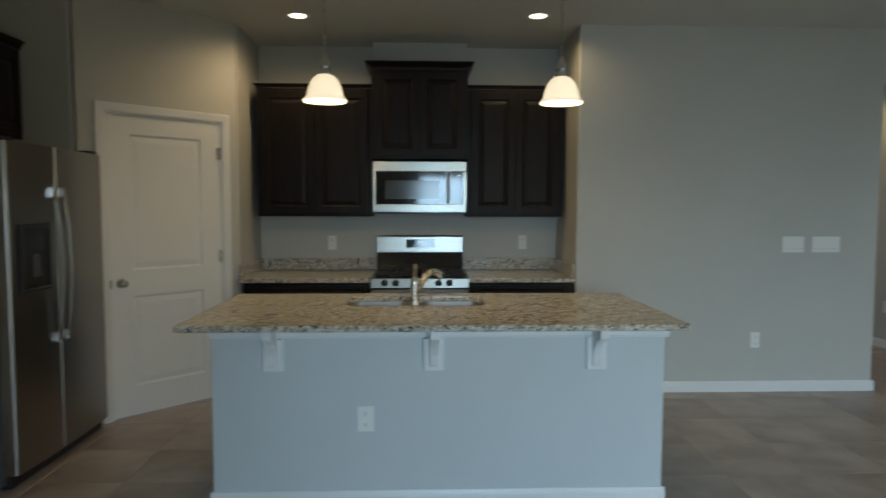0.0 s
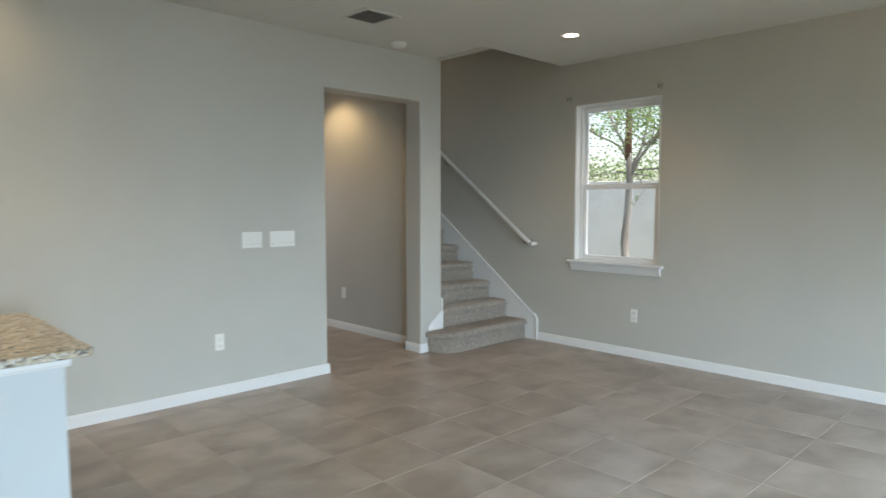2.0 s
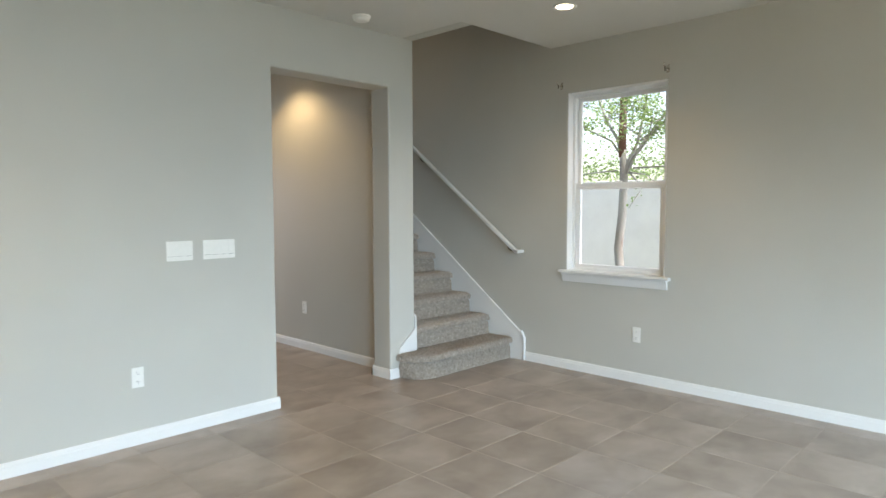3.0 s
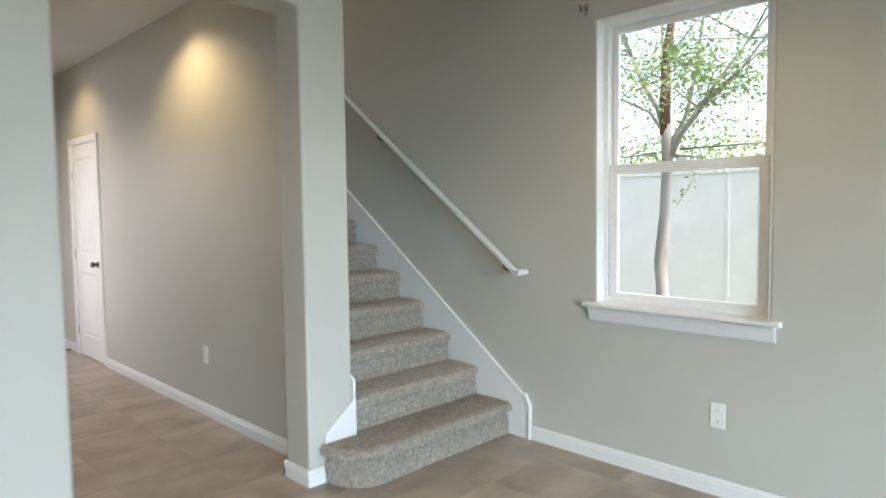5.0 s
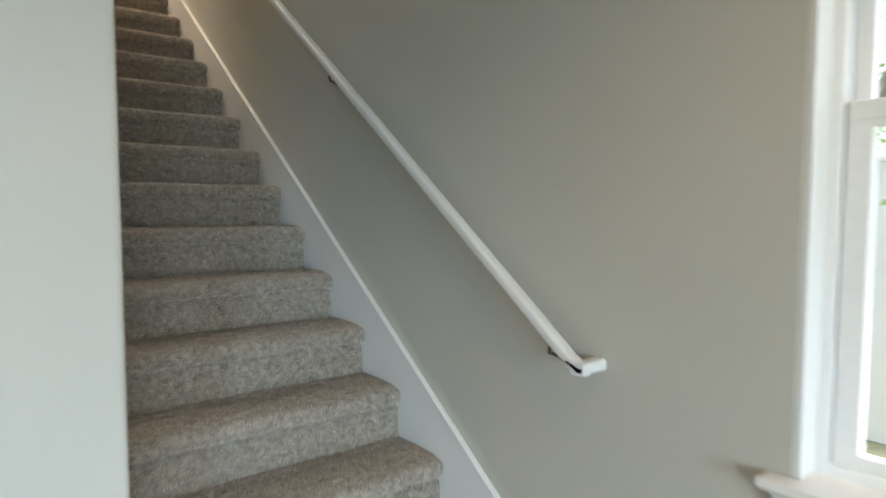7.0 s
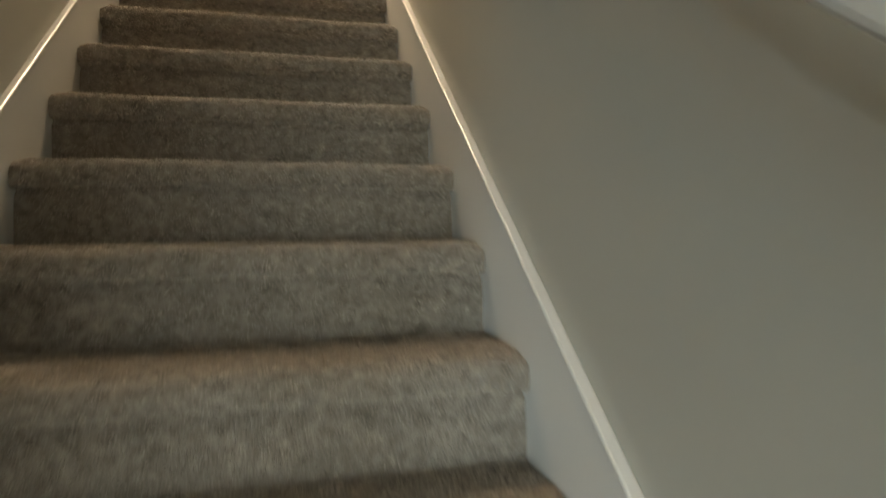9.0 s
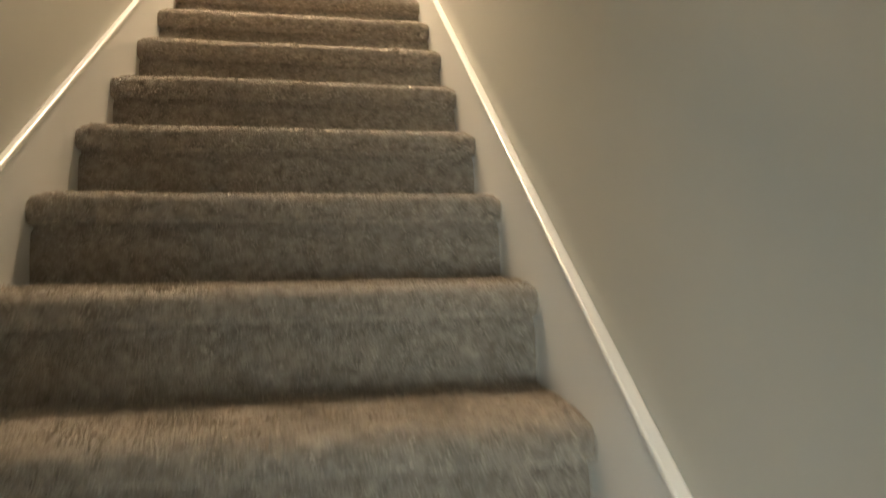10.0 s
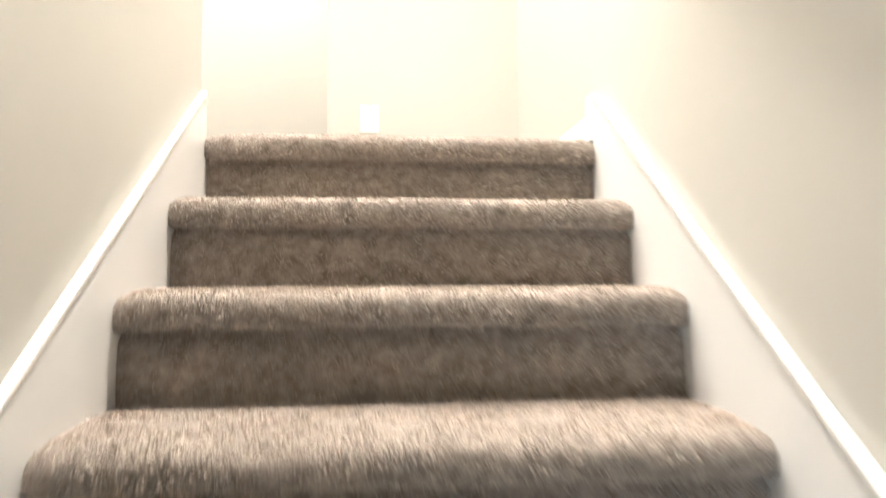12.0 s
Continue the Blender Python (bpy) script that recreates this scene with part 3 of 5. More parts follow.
part("sash_lock", box(F - 0.006, F + 0.02, ww / 2 - 0.03, ww / 2 + 0.03, 0.784, 0.796), VINYL, wd, bevel=0.004)
# jamb liners of the return
bm = bmesh.new()
add_box(bm, 0.002, F, -0.0015, 0.006, 0.022, wh)
add_box(bm, 0.002, F, ww - 0.006, ww + 0.0015, 0.022, wh)
add_box(bm, 0.002, F, 0.006, ww - 0.006, wh - 0.006, wh + 0.0015)
part("jamb_liner", bm, TRIM, wd)
sill = part("sill", prism(((-0.052, 0.0), (-0.058, 0.008), (-0.052, 0.022), (F + 0.01, 0.022), (F + 0.01, -0.004), (-0.02, -0.004)), 'y', -0.055, ww + 0.055), TRIM, wd, "white painted sill with apron")
part("apron", prism(((-0.001, -0.004), (-0.044, -0.004), (-0.036, -0.016), (-0.030, -0.028), (-0.018, -0.068), (-0.013, -0.078), (-0.001, -0.080)), 'y', -0.030, ww + 0.030), TRIM, wd)


def curtain_bracket(y, z):
    b = thing("curtain_bracket", XW, y, z, "small bare metal curtain rod bracket on the wall", "bracket", "curtain brackets")
    part("plate", box(-0.004, 0.0, -0.012, 0.012, -0.03, 0.03), NICKEL, b)
    part("arm", tube([(-0.003, 0, 0.0), (-0.07, 0, 0.005), (-0.085, 0, 0.02), (-0.075, 0, 0.034)], 0.006, 8), NICKEL, b)
    part("screw", cyl((-0.055, 0, 0.004), (-0.055, 0, -0.026), 0.005, seg=8), DARKMETAL, b)


curtain_bracket(3.168, 2.515)
curtain_bracket(4.140, 2.505)

# the openings behind the walk
for name, x0, x1, z0, z1 in (("window_2", 1.50, 4.30, 0.0, 2.22), ("window_3", -0.08, 0.88, 0.88, 2.24)):
    w2 = thing(name, (x0 + x1) / 2, YR, z0, "white framed glazing in the rear wall", "window", kind="structure")
    hw = (x1 - x0) / 2
    for a, b in ((-hw, 0.0), (0.0, hw)):
        bm = slab([a, a + 0.05, b - 0.05, b], [0.0, 0.06, z1 - z0 - 0.05, z1 - z0], lambda u, v: not (a + 0.05 < u < b - 0.05 and 0.06 < v < z1 - z0 - 0.05), -0.10, -0.06, 'y')
        part("sash", bm, VINYL, w2)
w2 = thing("window_4", 3.49, 8.85, 0.35, "white framed window in the hall", "window", kind="structure")
part("sash", slab([-0.45, -0.40, -0.02, 0.02, 0.40, 0.45], [0, 0.05, 1.75, 1.80], lambda u, v: not (0.05 < v < 1.75 and (0.02 < abs(u) < 0.40)), 0.01, 0.05, 'x'), VINYL, w2)

# ---------------------------------------------------------------- stairs
XR0, XR1 = 5.0315, 6.0125
stair = thing("staircase", XS, NOSE0 + RUN, 0, "carpeted straight staircase between white skirt boards", "stairs")
stair.matrix_basis = Matrix.Identity(4)


def nose_profile(depth, rise):
    """(back from the nose, z under the tread) from the back of the tread, over the rounded nose, to the foot of the riser."""
    pts = [(depth, 0.0), (depth * 0.6, 0.0015), (0.060, 0.001), (0.036, -0.002)]
    for a in range(10, 100, 16):
        pts.append((0.027 - 0.027 * math.sin(radians(a)), -0.029 + 0.027 * math.cos(radians(a))))
    pts += [(0.0, -0.040), (0.003, -0.050), (0.012, -0.057), (0.028, -0.060), (0.042, -0.062), (0.046, -0.068), (0.036, -0.082), (0.030, -0.12), (0.029, -rise * 0.85), (0.027, -rise - 0.004)]
    return pts


def padded(x, d, h, seed):
    """Soft unevenness of the stretched carpet: a wavy nose that is pulled back at its ends."""
    k = noise.noise(Vector((x * 9, d * 22 + seed * 3.1, h * 22)))
    wave = noise.noise(Vector((x * 4.5, seed * 7.7, 0.5)))
    near_nose = max(0.0, 1 - max(d - 0.03, 0) / 0.12) * max(0.0, 1 - max(-h - 0.05, 0) / 0.03)
    end = max(0.0, 1 - min(x - XR0, XR1 - x) / 0.045) ** 2
    return d + 0.004 * k + near_nose * (0.006 * wave + 0.012 * end), h + 0.003 * k + near_nose * (0.006 * wave - 0.008 * end)


def carpet_step(name, profile, y, z, parent, seed):
    """The carpet skin of one step: profile swept across the stairs."""
    bm = bmesh.new()
    n = 64
    rows = []
    for i in range(n + 1):
        x = XR0 + (XR1 - XR0) * i / n
        rows.append([bm.verts.new((x, *padded(x, d, h, seed))) for d, h in profile])
    for a, b in zip(rows, rows[1:]):
        for i in range(len(profile) - 1):
            bm.faces.new((a[i], b[i], b[i + 1], a[i + 1]))
    bmesh.ops.recalc_face_normals(bm, faces=bm.faces)
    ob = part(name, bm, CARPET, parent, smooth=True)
    ob.location = (0, y, z)
    return ob


def pile_mesh(profile, seed, spacing=0.0056, height=0.0060):
    """Tufts on the carpet of a step: thin bent wedges in one mesh."""
    rng = np.random.default_rng(5 + seed)
    verts, faces = [], []
    for (d0, h0), (d1, h1) in zip(profile, profile[1:]):
        ln = math.hypot(d1 - d0, h1 - h0)
        nd = Vector((0, (h1 - h0) / ln, -(d1 - d0) / ln))
        count = max(1, int((XR1 - XR0) * ln / spacing ** 2))
        s = rng.random((count, 7))
        for q in s:
            x = XR0 + 0.004 + q[0] * (XR1 - XR0 - 0.008)
            p = Vector((x, *padded(x, d0 + q[1] * (d1 - d0), h0 + q[1] * (h1 - h0), seed)))
            clump = 0.75 + 0.5 * noise.noise(Vector((x * 26, p.y * 26, p.z * 26)))
            hgt = height * (0.6 + 0.7 * q[2]) * clump
            lean = Vector(((q[3] - 0.5) * 1.1, (q[4] - 0.5) * 0.8, (q[4] - 0.5) * 0.8 - 0.25))
            tip = p + nd * hgt + lean * hgt
            a = q[5] * math.pi
            t1 = Vector((1, 0, 0))
            t2 = nd.cross(t1)
            w = 0.0028 + 0.0018 * q[6]
            e = (t1 * math.cos(a) + t2 * math.sin(a)) * w
            g = (t1 * -math.sin(a) + t2 * math.cos(a)) * w * 0.6
            b = len(verts)
            verts += [tuple(p + e - nd * 0.002), tuple(p - e - nd * 0.002), tuple(p + g * 1.2 - nd * 0.002), tuple(tip)]
            faces += [(b, b + 1, b + 3), (b + 1, b + 2, b + 3), (b + 2, b, b + 3)]
    me = bpy.data.meshes.new("carpet_surface")
    me.from_pydata(verts, [], faces)
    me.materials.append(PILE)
    return me


PROFILE = nose_profile(RUN + 0.03, RISE)
PILES = [pile_mesh(PROFILE, i) for i in range(4)]
for k in range(2, NSTEP + 1):
    y, z = NOSE0 + RUN * k, Z0 + RISE * k
    st = carpet_step("step", PROFILE, y, z, stair, k % 4)
    if k == 2:
        # the second step reaches the wall end, outside the lining
        wide = (XR1 - XS - 0.014) / (XR1 - XR0)
        st.scale.x, st.location.x = wide, XR1 * (1 - wide)
    pl = new("carpet_surface", PILES[k % 4])
    pl.parent = st
    pl["kind"] = "stuff"

# the first step is wider: its outer end runs round the foot of the wall
def first_step():
    top, y_front = Z0 + RISE, NOSE0 + RUN - 0.018
    r = 0.235
    cx, cy = 4.760 + r, y_front + r
    line = [((XR1 - i * (XR1 - cx) / 24), y_front) for i in range(25)]
    line += [(cx - r * math.sin(radians(a)), cy - r * math.cos(radians(a))) for a in range(6, 91, 6)]
    line += [(4.760, YM - 0.004)]
    prof = [(0.20, 0.0), (0.12, 0.0015), (0.045, 0.001), (0.028, -0.001)] + PROFILE[4:]
    prof[-1] = (0.030, -top)
    bm = bmesh.new()
    rows = []
    for i, p in enumerate(line):
        a, b = Vector(line[max(i - 1, 0)]), Vector(line[min(i + 1, len(line) - 1)])
        t = (b - a).normalized()
        n = Vector((t.y, -t.x))
        n = n if n.dot(Vector((5.4, 5.2)) - Vector(p)) > 0 else -n
        row = []
        for d, h in prof:
            k = noise.noise(Vector((p[0] * 7, p[1] * 7 + d * 20, h * 25)))
            q = Vector(p) + n * (d + 0.004 * k)
            row.append(bm.verts.new((q.x, min(q.y, YM - 0.003) if q.x < XS + 0.018 else q.y, top + h + 0.003 * k)))
        rows.append(row)
    for a, b in zip(rows, rows[1:]):
        for i in range(len(prof) - 1):
            bm.faces.new((a[i], b[i], b[i + 1], a[i + 1]))
    # middle of the tread
    rim = [r_[0] for r_ in rows]
    back = [bm.verts.new((XR0, 4.99, top)), bm.verts.new((XR1, 4.99, top))]
    bm.faces.new(rim + back)
    bmesh.ops.recalc_face_normals(bm, faces=bm.faces)
    ob = part("first_step", bm, CARPET, stair, "wide carpeted bottom step with a rounded end", smooth=True)
    # tufts
    rng = np.random.default_rng(8)
    verts, faces = [], []
    for poly in ob.data.polygons:
        nrm = poly.normal
        vs = [ob.data.vertices[i].co.copy() for i in poly.vertices]
        c = sum(vs, Vector()) / len(vs)
        if nrm.z < 0 and abs(nrm.z) > 0.7:
            continue
        tris = [(vs[0], vs[i], vs[i + 1]) for i in range(1, len(vs) - 1)] if len(vs) == 4 else [(c, vs[i], vs[(i + 1) % len(vs)]) for i in range(len(vs))]
        for a, b, e in tris:
            area = (b - a).cross(e - a).length / 2
            want = area / 0.0062 ** 2
            for _ in range(int(want) + (rng.random() < want % 1)):
                u, v = rng.random(2)
                if u + v > 1:
                    u, v = 1 - u, 1 - v
                p = a + (b - a) * u + (e - a) * v
                hgt = 0.0065 * (0.55 + 0.8 * rng.random())
                tip = p + nrm * hgt + Vector(rng.random(3) - 0.5) * hgt * 1.1
                s1 = nrm.orthogonal().normalized() * (0.0022 + 0.0016 * rng.random())
                s2 = nrm.cross(s1)
                k = len(verts)
                verts += [tuple(p + s1 - nrm * 0.002), tuple(p - s1 - nrm * 0.002), tuple(p + s2 - nrm * 0.002), tuple(tip)]
                faces += [(k, k + 1, k + 3), (k + 1, k + 2, k + 3), (k + 2, k, k + 3)]
    me = bpy.data.meshes.new("carpet_surface")
    me.from_pydata(verts, [], faces)
    me.materials.append(PILE)
    pl = new("carpet_surface", me)
    pl.parent = ob
    pl["kind"] = "stuff"


first_step()
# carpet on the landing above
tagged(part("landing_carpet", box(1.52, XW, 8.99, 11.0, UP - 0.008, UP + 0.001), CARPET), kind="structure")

SL = RISE / RUN


def skirt_top(y):
    return 0.250 + 0.744 * (y - 4.549)


def skirt(name, x0, x1, y0, y1, foot):
    """A sloping board beside the steps; foot: how far it stands up straight at its lower end."""
    pts = [(y0, foot), (y0, 0.0 if foot < 0.3 else foot - 0.2), (y0 + 0.30, 0.0 if foot < 0.3 else foot - 0.2), (y1, skirt_top(y1) - 0.45), (y1, skirt_top(y1)), (y0 + 0.03 if foot < 0.3 else y0, skirt_top(y0 + 0.03) if foot < 0.3 else foot)]
    if foot >= 0.3:
        pts = pts[:-1]
    ob = tagged(part(name, prism(pts, 'x', x0, x1), TRIM), kind="structure")
    return ob


skirt("trim_skirt_right", XW - 0.0192, XW - 0.0005, 4.526, 8.752, 0.205)
skirt("trim_skirt_left", XS + 0.0005, XS + 0.0535, 5.157, 8.752, skirt_top(5.157)).location.z = -0.016
skirt("trim_skirt_left_foot", XS + 0.0005, XS + 0.0155, 4.921, 5.1565, skirt_top(4.921)).location.z = -0.030


def cap(name, x0, x1, y0, y1):
    """The narrow bead on top of a skirt board."""
    t = 0.012
    pts = [(y0, skirt_top(y0) - t), (y1, skirt_top(y1) - t), (y1, skirt_top(y1) + 0.004), (y0, skirt_top(y0) + 0.004)]
    return tagged(part(name, prism(pts, 'x', x0, x1), TRIM, bevel=0.004), kind="structure")


cap("trim_bead_right", XW - 0.0235, XW - 0.001, 4.560, 8.752)
cap("trim_bead_left", XS + 0.038, XS + 0.0560, 5.158, 8.752).location.z = -0.016
cap("trim_bead_left_foot", XS + 0.001, XS + 0.0180, 4.925, 5.157).location.z = -0.030
tagged(part("trim_bead_foot", prism(((4.520, 0.0), (4.532, 0.0), (4.532, 0.205), (4.562, 0.268), (4.556, 0.280), (4.520, 0.212)), 'x', XW - 0.030, XW - 0.001), TRIM), kind="structure")
# its return on the face of the wall end
tagged(part("trim_skirt_return", prism(((XS - 0.186, 0.195), (XS + 0.0155, 0.195), (XS + 0.0155, 0.412), (XS + 0.004, 0.402), (XS - 0.186, 0.250)), 'y', YM - 0.016, YM - 0.0005), TRIM, bevel=0.002), kind="structure")
tagged(part("trim_skirt_end", box(XW - 0.024, XW - 0.001, 8.752, 8.80, UP, skirt_top(8.752)), TRIM), kind="structure")


# ---------------------------------------------------------------- handrail
def handrail():
    rail = thing("handrail", XW, 4.5, 0, "white painted wooden handrail on dark brackets along the stair wall", "handrail")
    rail.matrix_basis = Matrix.Identity(4)
    xc = XW - 0.078
    zc = lambda y: 1.029 + 0.753 * (y - 4.574)
    a = math.atan(SL)
    prof = []
    w, h, r = 0.020, 0.0165, 0.011
    for cx, cz, s in ((w - r, h - r, 0), (-w + r, h - r, 90), (-w + r, -h + r, 180), (w - r, -h + r, 270)):
        for k in range(0, 91, 30):
            prof.append((cx + r * math.cos(radians(s + k)), cz + r * math.sin(radians(s + k))))
    def sweep(stations):
        bm = bmesh.new()
        rings = [[bm.verts.new(Vector(p) + Vector(u) * x + Vector(v) * z) for x, z in prof] for p, u, v in stations]
        n = len(prof)
        for q, s in zip(rings, rings[1:]):
            for i in range(n):
                bm.faces.new((q[i], q[(i + 1) % n], s[(i + 1) % n], s[i]))
        bm.faces.new(rings[0])
        bm.faces.new(list(reversed(rings[-1])))
        bmesh.ops.recalc_face_normals(bm, faces=bm.faces)
        return bm
    up = (0, -math.sin(a), math.cos(a))
    part("bar", sweep([((xc, y, zc(y)), (1, 0, 0), up) for y in (4.590, 6.0, 8.30)]), TRIM, rail, smooth=False)
    part("wall_return", sweep([((xc - 0.020, 4.566, 1.033), (0, 1, 0), (0, 0, 1)), ((XW - 0.001, 4.566, 1.033), (0, 1, 0), (0, 0, 1))]), TRIM, rail)
    part("mitre", sweep([((xc, 4.600, zc(4.600)), (1, 0, 0), up), ((xc, 4.562, 1.030), (1, 0, 0), (0, -0.2, 0.98)), ((xc, 4.546, 1.032), (1, 0, 0), (0, -0.1, 0.99))]), TRIM, rail)
    for y in (4.672, 5.861, 6.548, 7.75):
        z = zc(y)
        part("bracket", tube([(XW - 0.002, y, z - 0.062), (XW - 0.035, y, z - 0.066), (xc, y, z - 0.050), (xc, y, z - 0.018)], 0.005, 8), DARKMETAL, rail)
        part("rosette", cyl((XW - 0.007, y, z - 0.062), (XW - 0.0005, y, z - 0.062), 0.015, seg=18), DARKMETAL, rail)


handrail()


# ---------------------------------------------------------------- wall plates
def outlet(x, y, z, rz, label, size=(0.072, 0.125)):
    """Duplex outlet; its face looks along -y before the turn rz."""
    o = thing("outlet", x, y, z, label, "outlet", "wall outlets", rz)
    w, h = size
    bm = box(-w / 2, w / 2, -0.006, 0.0, -h / 2, h / 2)
    part("plate", bm, PLASTIC, o, bevel=0.003)
    for dz in (0.027, -0.027):
        f = part("socket", box(-0.017, 0.017, -0.0085, -0.005, dz - 0.0145, dz + 0.0145), PLASTIC, o, bevel=0.004)
        for dx, hh in ((-0.007, 0.0045), (0.007, 0.0035)):
            part("slot", box(dx - 0.0012, dx + 0.0012, -0.0090, -0.0083, dz + 0.003 - hh, dz + 0.003 + hh), SLOT, f)
        part("slot", cyl((0, -0.0090, dz - 0.008), (0, -0.0083, dz - 0.008), 0.0026, seg=8), SLOT, f)
    part("screw", cyl((0, -0.0068, 0), (0, -0.0055, 0), 0.0035, seg=10), PLASTIC, o)
    return o


def switches(x0, x1, z0, z1, gangs):
    s = thing("switch_plate", (x0 + x1) / 2, YM, (z0 + z1) / 2, "ivory wall plate with a row of rocker switches", "switch", "switch plates")
    w, h = x1 - x0, z1 - z0
    part("plate", box(-w / 2, w / 2, -0.006, 0, -h / 2, h / 2), PLASTIC, s, bevel=0.003)
    for i in range(gangs):
        x = -w / 2 + w * (i + 0.5) / gangs
        bm = prism(((-0.0075, -0.033), (-0.004, -0.033), (-0.004, 0.033), (-0.0105, 0.033), (-0.0085, 0.0)), 'x', x - 0.0165, x + 0.0165)
        part("rocker", bm, PLASTIC, s)
        part("rocker_gap", box(x - 0.0172, x + 0.0172, -0.0064, -0.0060, -0.0345, -0.0325), SLOT, s)


switches(2.856, 3.026, 1.112, 1.238, 3)
switches(3.094, 3.316, 1.112, 1.238, 4)
outlet(2.660, YM, 0.415, 0, "ivory duplex outlet low on the wall by the hall")
outlet(XW, 3.394, 0.398, 90, "ivory duplex outlet under the window").matrix_basis = pose(XW, 3.394, 0.398, 0, 0, -90)
outlet(XH, 6.445, 0.430, -90, "ivory duplex outlet low in the hall").matrix_basis = pose(XH, 6.445, 0.430, 0, 0, -90)
outlet(5.40, 9.80, UP + 0.30, 0, "white outlet on the upper landing wall", (0.075, 0.115))
outlet(-0.778, YB, 1.145, 0, "ivory outlet over the kitchen counter")
outlet(0.917, YB, 1.150, 0, "ivory switch outlet over the kitchen counter")
outlet(-0.262, 3.05, 0.441, 0, "ivory duplex outlet on the island", (0.078, 0.125))


# ---------------------------------------------------------------- ceiling fittings
def can_light(x, y, z=H):
    c = thing("ceiling_light", x, y, z, "round recessed ceiling light, switched on", "light", "recessed lights")
    part("ring", lathe(((0.060, -0.001), (0.062, -0.004), (0.078, -0.006), (0.086, -0.003), (0.087, 0.0), (0.060, 0.0)), 32), TRIM, c, smooth=True)
    part("lens", lathe(((0.0, -0.002), (0.055, -0.002), (0.061, -0.001)), 32), BULB, c, "glowing frosted lens")


for x, y in ((-0.89, 4.80), (0.86, 4.73), (5.10, 3.50), (4.44, 6.45), (4.44, 8.85)):
    can_light(x, y)
for x, y in ((5.50, 8.35), (4.5, 9.6)):
    can_light(x, y, TOP)

v = thing("ceiling_vent", 3.575, 4.232, H, "square louvred air register in the ceiling", "vent")
part("frame", slab([-0.165, -0.13, 0.13, 0.165], [-0.165, -0.13, 0.13, 0.165], lambda a, b: not (abs(a) < 0.13 and abs(b) < 0.13), -0.008, 0.0, 'z'), CEIL, v, bevel=0.003)
part("backing", box(-0.13, 0.13, -0.13, 0.13, -0.0015, -0.0005), SLOT, v)
sm = bpy.data.meshes.new("slat")
b_ = prism(((-0.010, -0.010), (-0.008, -0.011), (0.010, -0.003), (0.009, -0.002)), 'x', -0.13, 0.13)
b_.to_mesh(sm)
b_.free()
sm.materials.append(GRILLE)
for i in range(9):
    s = new("slat", sm)
    s.parent = v
    s.location = (0, -0.116 + i * 0.029, 0)

s = thing("smoke_detector", 4.235, 4.690, H, "round white smoke detector on the ceiling", "detector")
part("base", lathe(((0, 0), (0.068, 0), (0.068, -0.012), (0.062, -0.014), (0, -0.014)), 28), PLASTIC, s, smooth=False)
part("cover", lathe(((0.060, -0.013), (0.058, -0.030), (0.046, -0.038), (0.020, -0.040), (0, -0.040)), 28), PLASTIC, s, smooth=True)


def pendant(x, y):
    p = thing("pendant_lamp", x, y, 2.01, "pendant lamp with lit opal glass bell shade on nickel stem", "lamp", "pendants over the island")
    part("shade", lathe(((0.106, 0.004), (0.112, 0.000), (0.114, 0.006), (0.112, 0.012), (0.100, 0.020), (0.094, 0.034), (0.089, 0.058), (0.078, 0.092), (0.062, 0.118), (0.044, 0.134), (0.030, 0.140),
                         (0.028, 0.136), (0.042, 0.130), (0.058, 0.114), (0.074, 0.090), (0.085, 0.058), (0.090, 0.034), (0.096, 0.018), (0.106, 0.004)), 40), OPAL, p, "glowing opal glass bell", smooth=True)
    part("fitter", lathe(((0, 0.132), (0.034, 0.134), (0.036, 0.142), (0.030, 0.150), (0.027, 0.170), (0.029, 0.176), (0.027, 0.205), (0.020, 0.214), (0.012, 0.222), (0.014, 0.232), (0.008, 0.240), (0.0, 0.242)), 24), CHROME, p, smooth=True)
    part("stem", cyl((0, 0, 0.236), (0, 0, H - 2.01 - 0.02), 0.0055, seg=10), NICKEL, p)
    part("canopy", lathe(((0, H - 2.01), (0.062, H - 2.01), (0.060, H - 2.01 - 0.014), (0.03, H - 2.01 - 0.026), (0.0, H - 2.01 - 0.028)), 28), NICKEL, p, smooth=True)
    for a in (40, 160, 280):
        part("thumbscrew", cyl((0.030 * math.cos(radians(a)), 0.030 * math.sin(radians(a)), 0.146), (0.044 * math.cos(radians(a)), 0.044 * math.sin(radians(a)), 0.146), 0.004, seg=8), CHROME, p)


pendant(-0.494, 3.40)
pendant(0.745, 3.40)

# ---------------------------------------------------------------- kitchen island
IX0, IX1, IY0, IY1 = -0.997, 1.196, 3.05, 3.90
island = thing("kitchen_island", 0.1, 3.5, 0, "painted kitchen island with white trim and corbels", "island")
island.matrix_basis = Matrix.Identity(4)
bm = slab([IX0, -0.47, 0.42, IX1], [IY0, 3.36, 3.86, IY1], lambda u, v: not (-0.47 < u < 0.42 and 3.36 < v < 3.86), 0.0, 0.898, 'z')
part("body", bm, ISLAND, island, "grey painted drywall base", bevel=0.004)
part("top_trim", prism(((IY0 - 0.001, 0.838), (IY0 - 0.012, 0.838), (IY0 - 0.016, 0.850), (IY0 - 0.016, 0.897), (IY0 - 0.001, 0.897)), 'x', IX0 - 0.016, IX1 + 0.016), TRIM, island, "white trim under the worktop")
part("side_trim", box(IX1 + 0.0005, IX1 + 0.016, IY0, IY1, 0.838, 0.897), TRIM, island)
part("side_trim", box(IX0 - 0.016, IX0 - 0.0005, IY0, IY1, 0.838, 0.897), TRIM, island)
